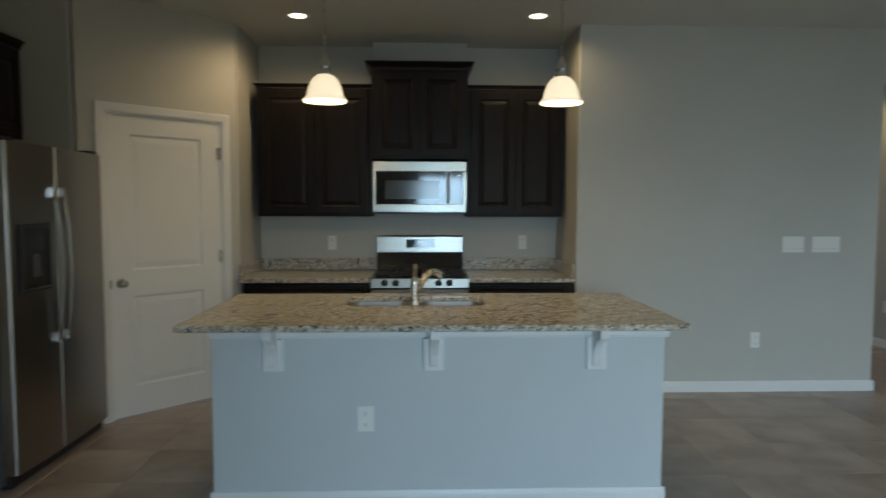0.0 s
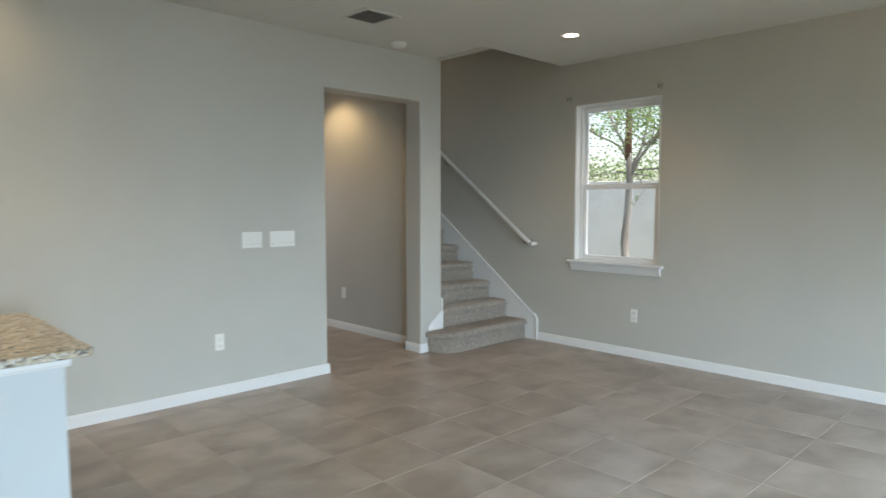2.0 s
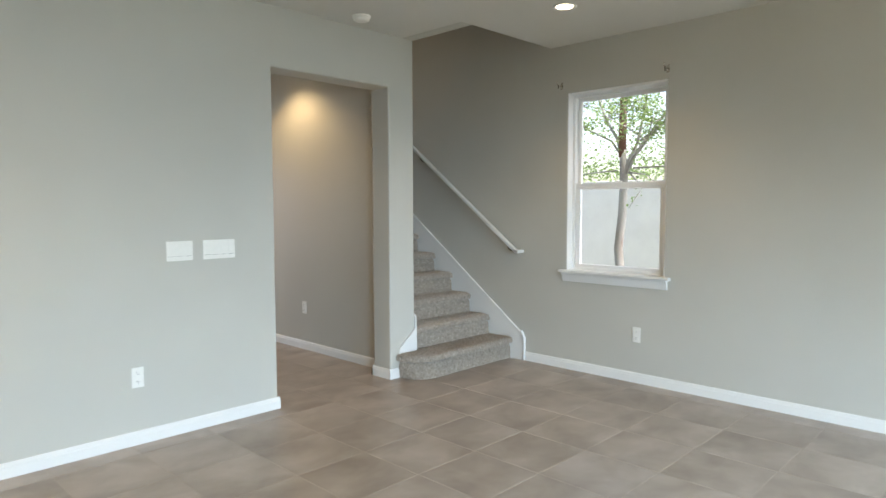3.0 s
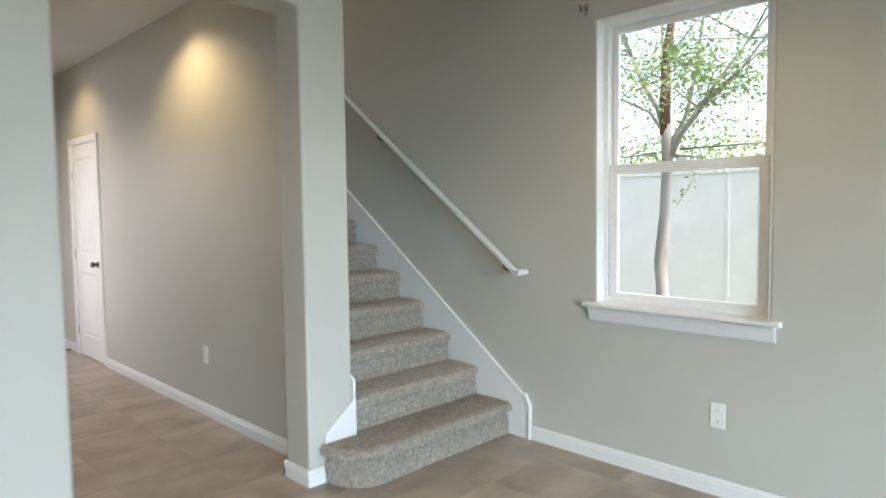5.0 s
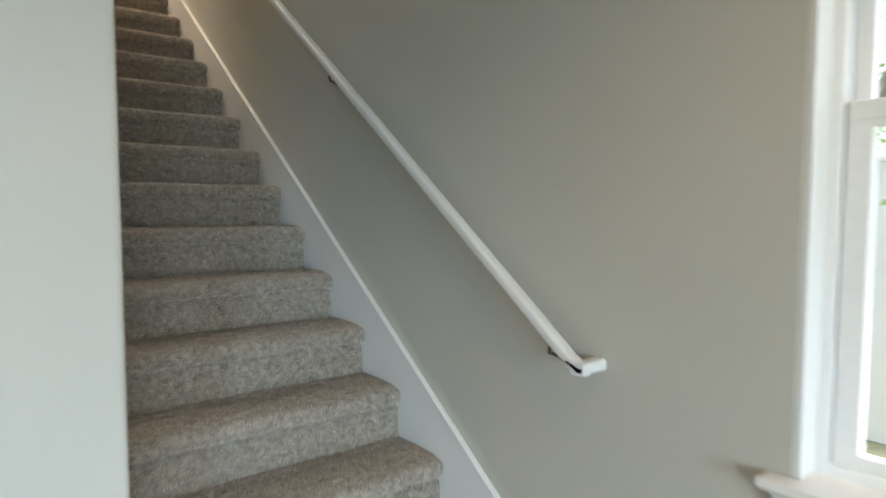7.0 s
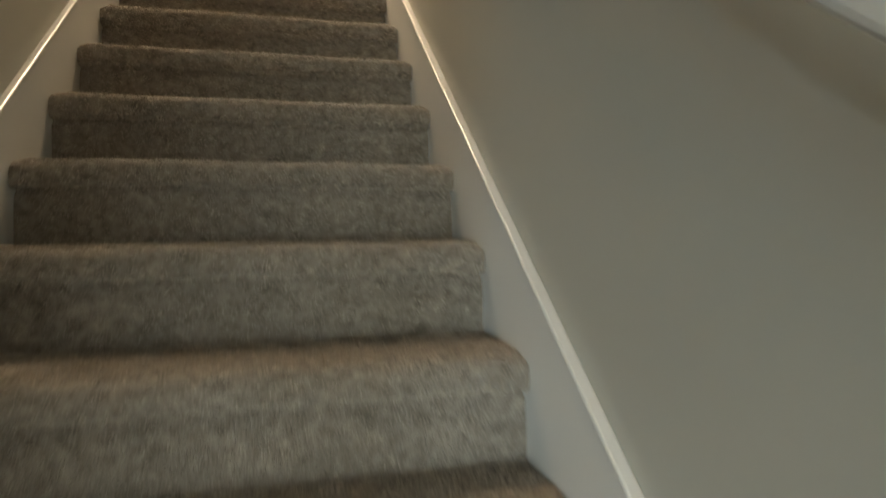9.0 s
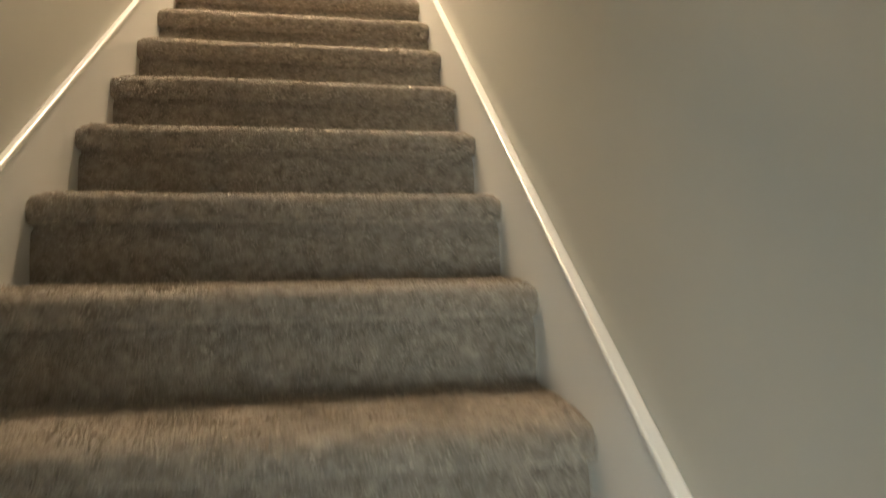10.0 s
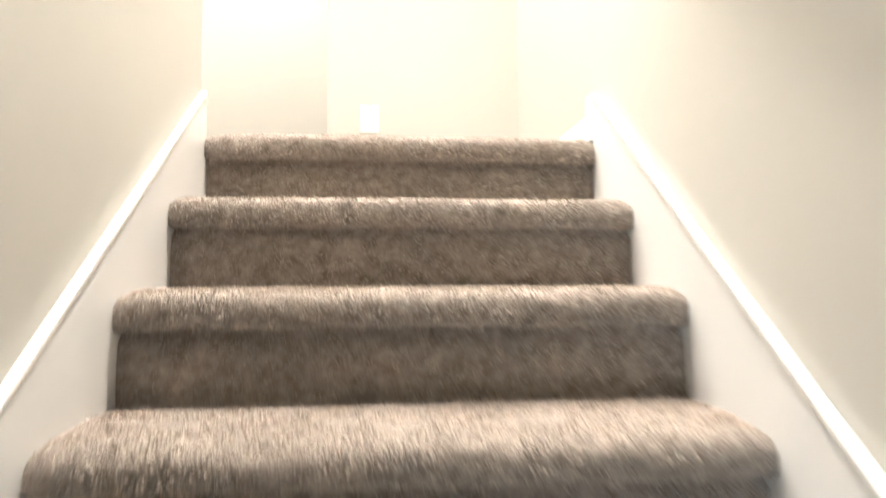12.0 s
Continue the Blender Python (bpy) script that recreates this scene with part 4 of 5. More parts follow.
bb = ((0, 0.0), (0.014, 0.0), (0.014, 0.060), (0.009, 0.070), (0.005, 0.084), (0, 0.085))
part("base_trim", prism([(IY0 - u, z) for u, z in bb], 'x', IX0 - 0.014, IX1 + 0.014), TRIM, island, "white baseboard")
part("base_trim", prism([(IX1 + u, z) for u, z in bb], 'y', IY0, IY1), TRIM, island)
part("base_trim", prism([(IX0 - u, z) for u, z in bb], 'y', IY0, IY1), TRIM, island)
for x in (-0.700, 0.067, 0.854):
    cb = part("corbel", box(x - 0.048, x + 0.048, IY0 - 0.024, IY0 - 0.0005, 0.680, 0.8375), TRIM, island, "white wooden corbel under the worktop", bevel=0.004)
    pts = [(IY0 - 0.024, 0.705), (IY0 - 0.034, 0.700), (IY0 - 0.040, 0.712), (IY0 - 0.044, 0.735)]
    pts += [(IY0 - 0.044 - 0.105 * (1 - math.cos(radians(a))), 0.735 + 0.115 * math.sin(radians(a))) for a in range(12, 91, 13)]
    pts += [(IY0 - 0.158, 0.860), (IY0 - 0.158, 0.897), (IY0 - 0.024, 0.897)]
    part("bracket_arm", prism(pts, 'x', x - 0.021, x + 0.021), TRIM, cb, bevel=0.003)

# worktop with a sink cut-out
TX0, TX1, TY0, TY1, TZ = -1.108, 1.252, 2.872, 3.948, 0.929
SX0, SX1, SY0, SY1 = -0.412, 0.362, 3.445, 3.800
wt = thing("island_worktop", 0.1, 3.4, 0.9, "speckled beige granite worktop with a polished edge", "worktop")
wt.matrix_basis = Matrix.Identity(4)


def worktop_mesh(x0, x1, y0, y1, z0, z1, hole=None, r=0.02, rh=0.09):
    """A slab with rounded corners and an optional rounded cut-out."""
    def loop(a0, a1, b0, b1, rad, n=6):
        pts = []
        for cx, cy, s in ((a1 - rad, b1 - rad, 0), (a0 + rad, b1 - rad, 90), (a0 + rad, b0 + rad, 180), (a1 - rad, b0 + rad, 270)):
            pts += [(cx + rad * math.cos(radians(s + 90 * k / n)), cy + rad * math.sin(radians(s + 90 * k / n))) for k in range(n + 1)]
        return pts
    bm = bmesh.new()
    outer = loop(x0, x1, y0, y1, r)
    o = [[bm.verts.new((x, y, z)) for x, y in outer] for z in (z0, z1)]
    n = len(outer)
    for i in range(n):
        bm.faces.new((o[0][i], o[0][(i + 1) % n], o[1][(i + 1) % n], o[1][i]))
    if hole:
        inner = loop(*hole, rh)
        q = [[bm.verts.new((x, y, z)) for x, y in inner] for z in (z0, z1)]
        for i in range(n):
            j = (i + 1) % n
            bm.faces.new((q[0][i], q[1][i], q[1][j], q[0][j]))
            for k in (0, 1):
                bm.faces.new((o[k][i], o[k][j], q[k][j], q[k][i]))
    else:
        bm.faces.new(o[1])
        bm.faces.new(list(reversed(o[0])))
    bmesh.ops.recalc_face_normals(bm, faces=bm.faces)
    return bm


part("slab", worktop_mesh(TX0, TX1, TY0, TY1, 0.899, TZ, (SX0, SX1, SY0, SY1)), GRANITE, wt, bevel=0.005)

sink = thing("sink", 0, 3.6, 0.72, "stainless steel double bowl sink set under the worktop", "sink")
sink.matrix_basis = Matrix.Identity(4)
for x0, x1 in ((SX0 - 0.008, -0.045), (-0.005, SX1 + 0.008)):
    z1, z0 = 0.8975, 0.715
    bm = bmesh.new()
    t = 0.004
    for sgn, s_ in ((0, 0.0), (1, t)):
        a = worktop_mesh(x0 + s_, x1 - s_, SY0 - 0.008 + s_, SY1 + 0.008 - s_, z0 + s_, z1, r=0.07)
        me = bpy.data.meshes.new("tmp")
        a.to_mesh(me)
        a.free()
        bm.from_mesh(me)
        bpy.data.meshes.remove(me)
    tops = [f for f in bm.faces if f.normal.z > 0.9 and abs(f.calc_center_median().z - z1) < 1e-4]
    bmesh.ops.delete(bm, geom=tops, context='FACES_ONLY')
    part("bowl", bm, SINKSTEEL, sink, smooth=False)
part("rim", slab([SX0 - 0.02, SX0 - 0.008, SX1 + 0.008, SX1 + 0.02], [SY0 - 0.02, SY0 - 0.008, SY1 + 0.008, SY1 + 0.02],
                 lambda u, v: not (SX0 - 0.008 < u < SX1 + 0.008 and SY0 - 0.008 < v < SY1 + 0.008), 0.8940, 0.8985, 'z'), SINKSTEEL, sink)
part("divider", box(-0.044, -0.006, SY0 - 0.006, SY1 + 0.006, 0.83, 0.892), SINKSTEEL, sink, bevel=0.01)

fc = thing("faucet", -0.028, 3.405, TZ, "brushed nickel single lever pull-out kitchen faucet", "faucet")
part("base", lathe(((0, 0), (0.029, 0), (0.030, 0.008), (0.026, 0.014), (0, 0.014)), 24), NICKEL, fc, smooth=True)
part("body", lathe(((0.0245, 0.012), (0.0240, 0.10), (0.0225, 0.135), (0.0215, 0.150), (0.014, 0.160), (0, 0.163)), 24), NICKEL, fc, smooth=True)
part("spout", tube([(0.010, 0.012, 0.080), (0.030, 0.040, 0.112), (0.055, 0.080, 0.150), (0.075, 0.110, 0.168), (0.095, 0.140, 0.176)], [0.017, 0.0175, 0.0180, 0.0185, 0.0175], 16), NICKEL, fc, smooth=True)
part("spray_head", tube([(0.095, 0.140, 0.176), (0.118, 0.172, 0.172), (0.136, 0.198, 0.158), (0.146, 0.212, 0.140)], [0.0175, 0.020, 0.021, 0.019], 16), CHROME, fc, smooth=True)
part("lever", tube([(0, 0, 0.158), (0.001, -0.004, 0.185), (0.002, -0.012, 0.210), (0.003, -0.016, 0.232)], [0.011, 0.009, 0.0085, 0.011], 12), NICKEL, fc, smooth=True)


# ---------------------------------------------------------------- kitchen back wall
def cabinet_doors(parent, x0, x1, z0, z1, y, n, margin=0.035):
    """n raised-panel doors side by side in front of a face frame at y."""
    w = (x1 - x0 - 2 * margin - 0.004 * (n - 1)) / n
    for i in range(n):
        a = x0 + margin + i * (w + 0.004)
        h = z1 - z0 - 0.05
        f = 0.058
        part("door", panelled(w, h, 0.019, [(f, w - f, f, h - f)], 0.008, 0.010, 0.028, 0.008), WOOD, parent, bevel=0.002, m=pose(a, y - 0.0195, z0 + 0.025))


def crown(parent, x0, x1, y0, y1, z, h, out):
    """Moulding round the top: front and both sides."""
    prof = ((0, 0), (0.004, 0), (0.006, h * 0.25), (out * 0.5, h * 0.55), (out * 0.85, h * 0.7), (out, h * 0.78), (out, h), (0, h))
    bm = bmesh.new()
    path = [((x0, y1), (-1, 0)), ((x0, y0), (-1, -1)), ((x1, y0), (1, -1)), ((x1, y1), (1, 0))]
    rings = [[bm.verts.new((x + nx * u, y + ny * u, z + v)) for u, v in prof] for (x, y), (nx, ny) in path]
    k = len(prof)
    for a, b in zip(rings, rings[1:]):
        for i in range(k):
            bm.faces.new((a[i], a[(i + 1) % k], b[(i + 1) % k], b[i]))
    bm.faces.new(rings[0])
    bm.faces.new(list(reversed(rings[-1])))
    bmesh.ops.recalc_face_normals(bm, faces=bm.faces)
    part("crown", bm, WOOD, parent)


def upper_cabinet(x0, x1, y0, z0, z1, label, crown_h, crown_out, n=2):
    c = thing("wall_cabinet", 0, 0, 0, label, "cabinet", "kitchen wall cabinets")
    part("body", box(x0, x1, y0, YB - 0.001, z0, z1), WOOD, c, bevel=0.002)
    cabinet_doors(c, x0, x1, z0, z1, y0, n)
    crown(c, x0 + 0.001, x1 - 0.001, y0 + 0.001, YB - 0.002, z1 + 0.0005, crown_h, crown_out)
    return c


upper_cabinet(-1.325, -0.396, 5.305, 1.383, 2.425, "espresso brown raised-panel wall cabinet with two doors", 0.032, 0.022)
upper_cabinet(0.392, 1.184, 5.305, 1.383, 2.425, "espresso brown raised-panel wall cabinet beside the wall end", 0.032, 0.022)
upper_cabinet(-0.393, 0.389, 5.225, 1.850, 2.565, "taller espresso cabinet with crown over the microwave", 0.058, 0.045)
# duct chase above it
tagged(part("wall_chase", box(-0.400, 0.400, 5.54, YB + 0.02, 2.60, H + 0.02), WALL), kind="structure")


def base_cabinet(x0, x1):
    c = thing("base_cabinet", 0, 0, 0, "espresso brown base cabinet under the granite counter", "cabinet", "kitchen base cabinets")
    part("body", box(x0, x1, 4.985, YB - 0.001, 0.10, 0.874), WOOD, c)
    part("toe_kick", box(x0, x1, 5.06, YB - 0.02, 0.0, 0.0995), BLACKPLASTIC, c)
    w = x1 - x0
    part("drawer", panelled(w - 0.07, 0.135, 0.019, [(0.035, w - 0.105, 0.03, 0.105)], 0.006, 0.008, 0.016, 0.006), WOOD, c, bevel=0.002, m=pose(x0 + 0.035, 4.9655, 0.715))
    n = 2
    dw = (w - 0.07 - 0.004) / n
    for i in range(n):
        part("door", panelled(dw, 0.57, 0.019, [(0.055, dw - 0.055, 0.055, 0.515)], 0.008, 0.010, 0.028, 0.008), WOOD, c, bevel=0.002, m=pose(x0 + 0.035 + i * (dw + 0.004), 4.9655, 0.125))


base_cabinet(XA0 + 0.03, -0.388)
base_cabinet(0.388, XA1 - 0.02)

for x0, x1, side in ((XA0 + 0.002, -0.386, 0), (0.386, XA1 - 0.002, 1)):
    c = thing("kitchen_counter", 0, 0, 0, "speckled granite counter with a low backsplash", "counter", "kitchen counters")
    part("slab", box(x0, x1, 4.945, YB - 0.001, 0.8745, 0.908), GRANITE, c, bevel=0.005)
    part("backsplash", box(x0, x1, YB - 0.022, YB - 0.001, 0.9085, 1.010), GRANITE, c, bevel=0.003)
    xs = (x0, x0 + 0.020) if side == 0 else (x1 - 0.020, x1)
    part("side_splash", box(*xs, 4.975, YB - 0.0225, 0.9085, 1.010), GRANITE, c, bevel=0.003)


def microwave():
    x0, x1, y0, z0, z1 = -0.383, 0.379, 5.235, 1.416, 1.832
    m = thing("microwave", 0, 0, 0, "stainless steel microwave oven under the middle wall cabinet", "microwave")
    part("body", box(x0, x1, y0 + 0.03, YB - 0.002, z0, z1), BLACKENAMEL, m)
    part("top_band", box(x0, x1, y0, y0 + 0.0295, z1 - 0.082, z1), STEEL, m, "brushed steel band", bevel=0.004)
    part("bottom_band", box(x0, x1, y0, y0 + 0.0295, z0 + 0.004, z0 + 0.070), STEEL, m, "brushed steel band", bevel=0.004)
    part("side_band", box(x0, x0 + 0.024, y0 + 0.001, y0 + 0.0295, z0 + 0.0705, z1 - 0.0825), STEEL, m)
    part("side_band", box(x1 - 0.024, x1, y0 + 0.001, y0 + 0.0295, z0 + 0.0705, z1 - 0.0825), STEEL, m)
    w = part("window", box(x0 + 0.0245, x1 - 0.165, y0 + 0.003, y0 + 0.0295, z0 + 0.0705, z1 - 0.0825), BLACKGLASS, m, "dark glass door")
    part("mesh_screen", box(x0 + 0.10, x1 - 0.22, y0 + 0.0015, y0 + 0.0028, z0 + 0.112, z1 - 0.155), plain("screen_glass", (0.05, 0.055, 0.05), 0.12, 0, 0.1, 300), w)
    part("control_panel", box(x1 - 0.135, x1 - 0.0245, y0 + 0.002, y0 + 0.0295, z0 + 0.0705, z1 - 0.0825), BLACKGLASS, m)
    part("door_seam", box(x1 - 0.1645, x1 - 0.1355, y0 + 0.006, y0 + 0.0295, z0 + 0.0705, z1 - 0.0825), STEEL, m)
    part("handle", tube([(x1 - 0.150, y0 + 0.006, z0 + 0.082), (x1 - 0.150, y0 - 0.030, z0 + 0.098), (x1 - 0.150, y0 - 0.036, z0 + 0.20), (x1 - 0.150, y0 - 0.030, z1 - 0.108), (x1 - 0.150, y0 + 0.006, z1 - 0.092)], 0.011, 12), STEEL, m, "vertical steel bar handle", smooth=True)
    dp = part("display", box(x1 - 0.082, x1 - 0.040, y0 + 0.0008, y0 + 0.0018, z1 - 0.122, z1 - 0.104), BLACKGLASS, m)
    for i in range(3):
        part("digit", box(x1 - 0.076 + i * 0.011, x1 - 0.069 + i * 0.011, y0 + 0.0002, y0 + 0.0007, z1 - 0.118, z1 - 0.108), DIGITS, dp)
    part("vent_lip", box(x0 + 0.02, x1 - 0.02, y0 + 0.04, y0 + 0.20, z0 - 0.010, z0 - 0.0005), BLACKPLASTIC, m)


microwave()


def stove():
    x0, x1, y0 = -0.380, 0.380, 4.935
    r = thing("gas_range", 0, 0, 0, "stainless steel gas range with black cooktop and knobs", "stove")
    part("body", box(x0, x1, y0 + 0.04, YB - 0.004, 0.03, 0.885), BLACKENAMEL, r)
    part("cooktop", box(x0, x1, y0 + 0.02, YB - 0.10, 0.8855, 0.908), BLACKENAMEL, r, "black enamel cooktop", bevel=0.004)
    part("control_panel", prism(((y0 + 0.0395, 0.832), (y0 + 0.002, 0.836), (y0 + 0.014, 0.904), (y0 + 0.0195, 0.907), (y0 + 0.0395, 0.907)), 'x', x0, x1), STEEL, r, "slanted steel control panel")
    for x in (-0.276, -0.189, 0.143, 0.230):
        k = part("knob", lathe(((0, -0.034), (0.016, -0.033), (0.0195, -0.026), (0.021, -0.008), (0.026, -0.006), (0.027, 0.0), (0, 0)), 24), BLACKPLASTIC, r, "black control knob", smooth=False, m=pose(x, y0 + 0.008, 0.874, -82, 0, 0))
        part("grip", box(-0.004, 0.004, -0.017, 0.017, -0.040, -0.032), BLACKPLASTIC, k)
    od = part("oven_door", box(x0 + 0.004, x1 - 0.004, y0 + 0.005, y0 + 0.0395, 0.22, 0.820), STEEL, r, bevel=0.004)
    part("oven_window", box(x0 + 0.10, x1 - 0.10, y0 + 0.002, y0 + 0.0048, 0.36, 0.66), BLACKGLASS, od)
    h = part("oven_handle", cyl((x0 + 0.05, y0 - 0.035, 0.765), (x1 - 0.05, y0 - 0.035, 0.765), 0.012, seg=14), STEEL, od, smooth=True)
    for x in (x0 + 0.08, x1 - 0.08):
        part("standoff", cyl((x, y0 - 0.033, 0.765), (x, y0 + 0.006, 0.765), 0.009, seg=10), STEEL, od)
    part("drawer_front", box(x0 + 0.004, x1 - 0.004, y0 + 0.005, y0 + 0.0395, 0.05, 0.212), STEEL, r, bevel=0.004)
    # backguard: a black sloping splash under a steel console
    part("splash", prism(((YB - 0.135, 0.9085), (YB - 0.082, 1.058), (YB - 0.02, 1.058), (YB - 0.02, 0.9085)), 'x', x0 + 0.006, x1 - 0.006), BLACKENAMEL, r, "black sloping splash panel")
    con = part("console", prism(((YB - 0.092, 1.0585), (YB - 0.100, 1.066), (YB - 0.094, 1.202), (YB - 0.082, 1.213), (YB - 0.015, 1.213), (YB - 0.015, 1.0585)), 'x', x0 + 0.004, x1 - 0.004), STEEL, r, "steel console with a clock", bevel=0.003)
    part("clock", prism(((YB - 0.1015, 1.105), (YB - 0.0985, 1.178), (YB - 0.094, 1.178), (YB - 0.096, 1.105)), 'x', -0.122, 0.128), BLACKGLASS, con)
    for i in range(3):
        part("digit", box(-0.014 + i * 0.018, -0.003 + i * 0.018, YB - 0.1035, YB - 0.1022, 1.146, 1.162), DIGITS, con)
    for x in (-0.19, 0.19):
        for y in (5.11, 5.36):
            b = part("burner", lathe(((0, 0.012), (0.030, 0.012), (0.034, 0.006), (0.046, 0.004), (0.048, 0), (0, 0)), 20), CASTIRON, r, m=pose(x, y, 0.908))
    for x in (-0.19, 0.19):
        g = bmesh.new()
        z = 0.934
        for a, b in (((x - 0.165, 5.00, z), (x + 0.165, 5.00, z)), ((x - 0.165, 5.47, z), (x + 0.165, 5.47, z)), ((x - 0.165, 5.00, z), (x - 0.165, 5.47, z)), ((x + 0.165, 5.00, z), (x + 0.165, 5.47, z)),
                     ((x - 0.165, 5.235, z), (x + 0.165, 5.235, z)), ((x, 5.00, z), (x, 5.07, z)), ((x, 5.15, z), (x, 5.32, z)), ((x, 5.40, z), (x, 5.47, z)),
                     ((x - 0.165, 5.11, z), (x - 0.05, 5.11, z)), ((x + 0.05, 5.11, z), (x + 0.165, 5.11, z)), ((x - 0.165, 5.36, z), (x - 0.05, 5.36, z)), ((x + 0.05, 5.36, z), (x + 0.165, 5.36, z))):
            add_cyl(g, a, b, 0.0065, seg=6)
        for dx in (-0.160, 0.160):
            for y in (5.005, 5.235, 5.465):
                add_cyl(g, (x + dx, y, 0.907), (x + dx, y, z), 0.0065, seg=6)
        part("grate", g, CASTIRON, r, "cast iron pan grate")


stove()


# ---------------------------------------------------------------- refrigerator
def fridge():
    y0, y1, xf = 3.262, 4.208, -2.034
    f = thing("refrigerator", 0, 0, 0, "stainless steel side-by-side refrigerator with a water dispenser", "refrigerator")
    part("body", box(XL + 0.03, xf - 0.085, y0 + 0.004, y1 - 0.004, 0.03, 1.775), FRIDGESIDE, f, "dark grey cabinet", bevel=0.004)
    ym = 3.668

    def door(a, b, label):
        bm = bmesh.new()
        z0, z1 = 0.085, 1.790
        out = []
        rim = [0.0, 0.003, 0.006, 0.009, 0.013]
        w = b - a
        for u in [e / w for e in rim] + [0.1 * i for i in range(1, 10)] + [1 - e / w for e in reversed(rim)]:
            bulge = 0.016 * (1 - (2 * (a + u * (b - a) - y0) / (y1 - y0) - 1) ** 2)
            edge = 0.013 * max(0, 1 - min(u, 1 - u) * w / 0.013) ** 2
            out.append((xf - 0.016 + bulge - edge, a + u * (b - a)))
        pts = out + [(xf - 0.078, b), (xf - 0.078, a)]
        lo = [bm.verts.new((x, y, z0)) for x, y in pts]
        hi = [bm.verts.new((x, y, z1)) for x, y in pts]
        k = len(pts)
        for i in range(k):
            bm.faces.new((lo[i], lo[(i + 1) % k], hi[(i + 1) % k], hi[i]))
        bm.faces.new(lo)
        bm.faces.new(list(reversed(hi)))
        bmesh.ops.recalc_face_normals(bm, faces=bm.faces)
        return part("door", bm, STEEL_V, f, label)
    dl = door(y0, ym - 0.003, "freezer door with an ice and water dispenser")
    dr = door(ym + 0.003, y1, "fridge door")
    for d_, y in ((dl, ym - 0.045), (dr, ym + 0.045)):
        pts = [(xf - 0.004 + 0.052 * math.sin(math.pi * (0.12 + 0.76 * i / 12)) , y, 0.715 + 0.845 * i / 12) for i in range(13)]
        part("handle", tube(pts, 0.0108, 12), STEEL, d_, "long bowed steel handle", smooth=True)
        for z in (0.735, 1.540):
            part("handle_mount", box(xf - 0.004, xf + 0.022, y - 0.016, y + 0.016, z - 0.03, z + 0.03), CHROME, d_, bevel=0.005)
    # dispenser
    dp = part("dispenser", slab([3.325, 3.350, 3.570, 3.592], [1.012, 1.035, 1.350, 1.372], lambda u, v: not (3.350 < u < 3.570 and 1.035 < v < 1.350), xf - 0.010, xf + 0.004, 'x'), BLACKPLASTIC, dl, "black dispenser recess", bevel=0.004)
    part("recess", box(xf - 0.008, xf - 0.001, 3.350, 3.570, 1.035, 1.240), BLACKENAMEL, dl)
    part("dispenser_panel", box(xf - 0.008, xf + 0.002, 3.350, 3.570, 1.2405, 1.350), BLACKGLASS, dl)
    part("paddle", prism(((xf - 0.001, 1.10), (xf + 0.006, 1.09), (xf + 0.003, 1.20), (xf - 0.001, 1.21)), 'y', 3.43, 3.49), FRIDGESIDE, dl)
    part("dispenser_tray", box(xf - 0.004, xf + 0.010, 3.345, 3.575, 1.024, 1.034), STEEL, dl)
    part("kick_grille", box(xf - 0.10, xf - 0.060, y0 + 0.01, y1 - 0.01, 0.012, 0.080), BLACKPLASTIC, f)
    for y in (y0 + 0.05, y1 - 0.05):
        part("hinge_cover", box(xf - 0.12, xf - 0.03, y - 0.035, y + 0.035, 1.791, 1.812), BLACKPLASTIC, f, bevel=0.005)
        part("foot", cyl((xf - 0.12, y, 0.0), (xf - 0.12, y, 0.032), 0.02, seg=12), BLACKPLASTIC, f)
        part("foot", cyl((XL + 0.10, y, 0.0), (XL + 0.10, y, 0.032), 0.02, seg=12), BLACKPLASTIC, f)


fridge()


def fridge_cabinet():
    x1, y0, y1, z0, z1 = -2.528, 3.26, 4.205, 1.885, 2.445
    c = thing("wall_cabinet", 0, 0, 0, "espresso brown cabinet over the refrigerator", "cabinet", "kitchen wall cabinets")
    part("body", box(XL + 0.001, x1, y0, y1, z0, z1), WOOD, c, bevel=0.002)
    w = (y1 - y0 - 0.074) / 2
    for i in range(2):
        part("door", panelled(w, z1 - z0 - 0.05, 0.019, [(0.058, w - 0.058, 0.058, z1 - z0 - 0.108)], 0.008, 0.010, 0.028, 0.008), WOOD, c, bevel=0.002,
             m=pose(x1 + 0.0195, y0 + 0.035 + i * (w + 0.004), z0 + 0.025, 0, 0, 90))
    prof = ((0, 0), (0.004, 0), (0.020, 0.030), (0.036, 0.040), (0.036, 0.052), (0, 0.052))
    part("crown", prism([(x1 + u, z1 + 0.0005 + v) for u, v in prof], 'y', y0 - 0.02, y1), WOOD, c)


fridge_cabinet()

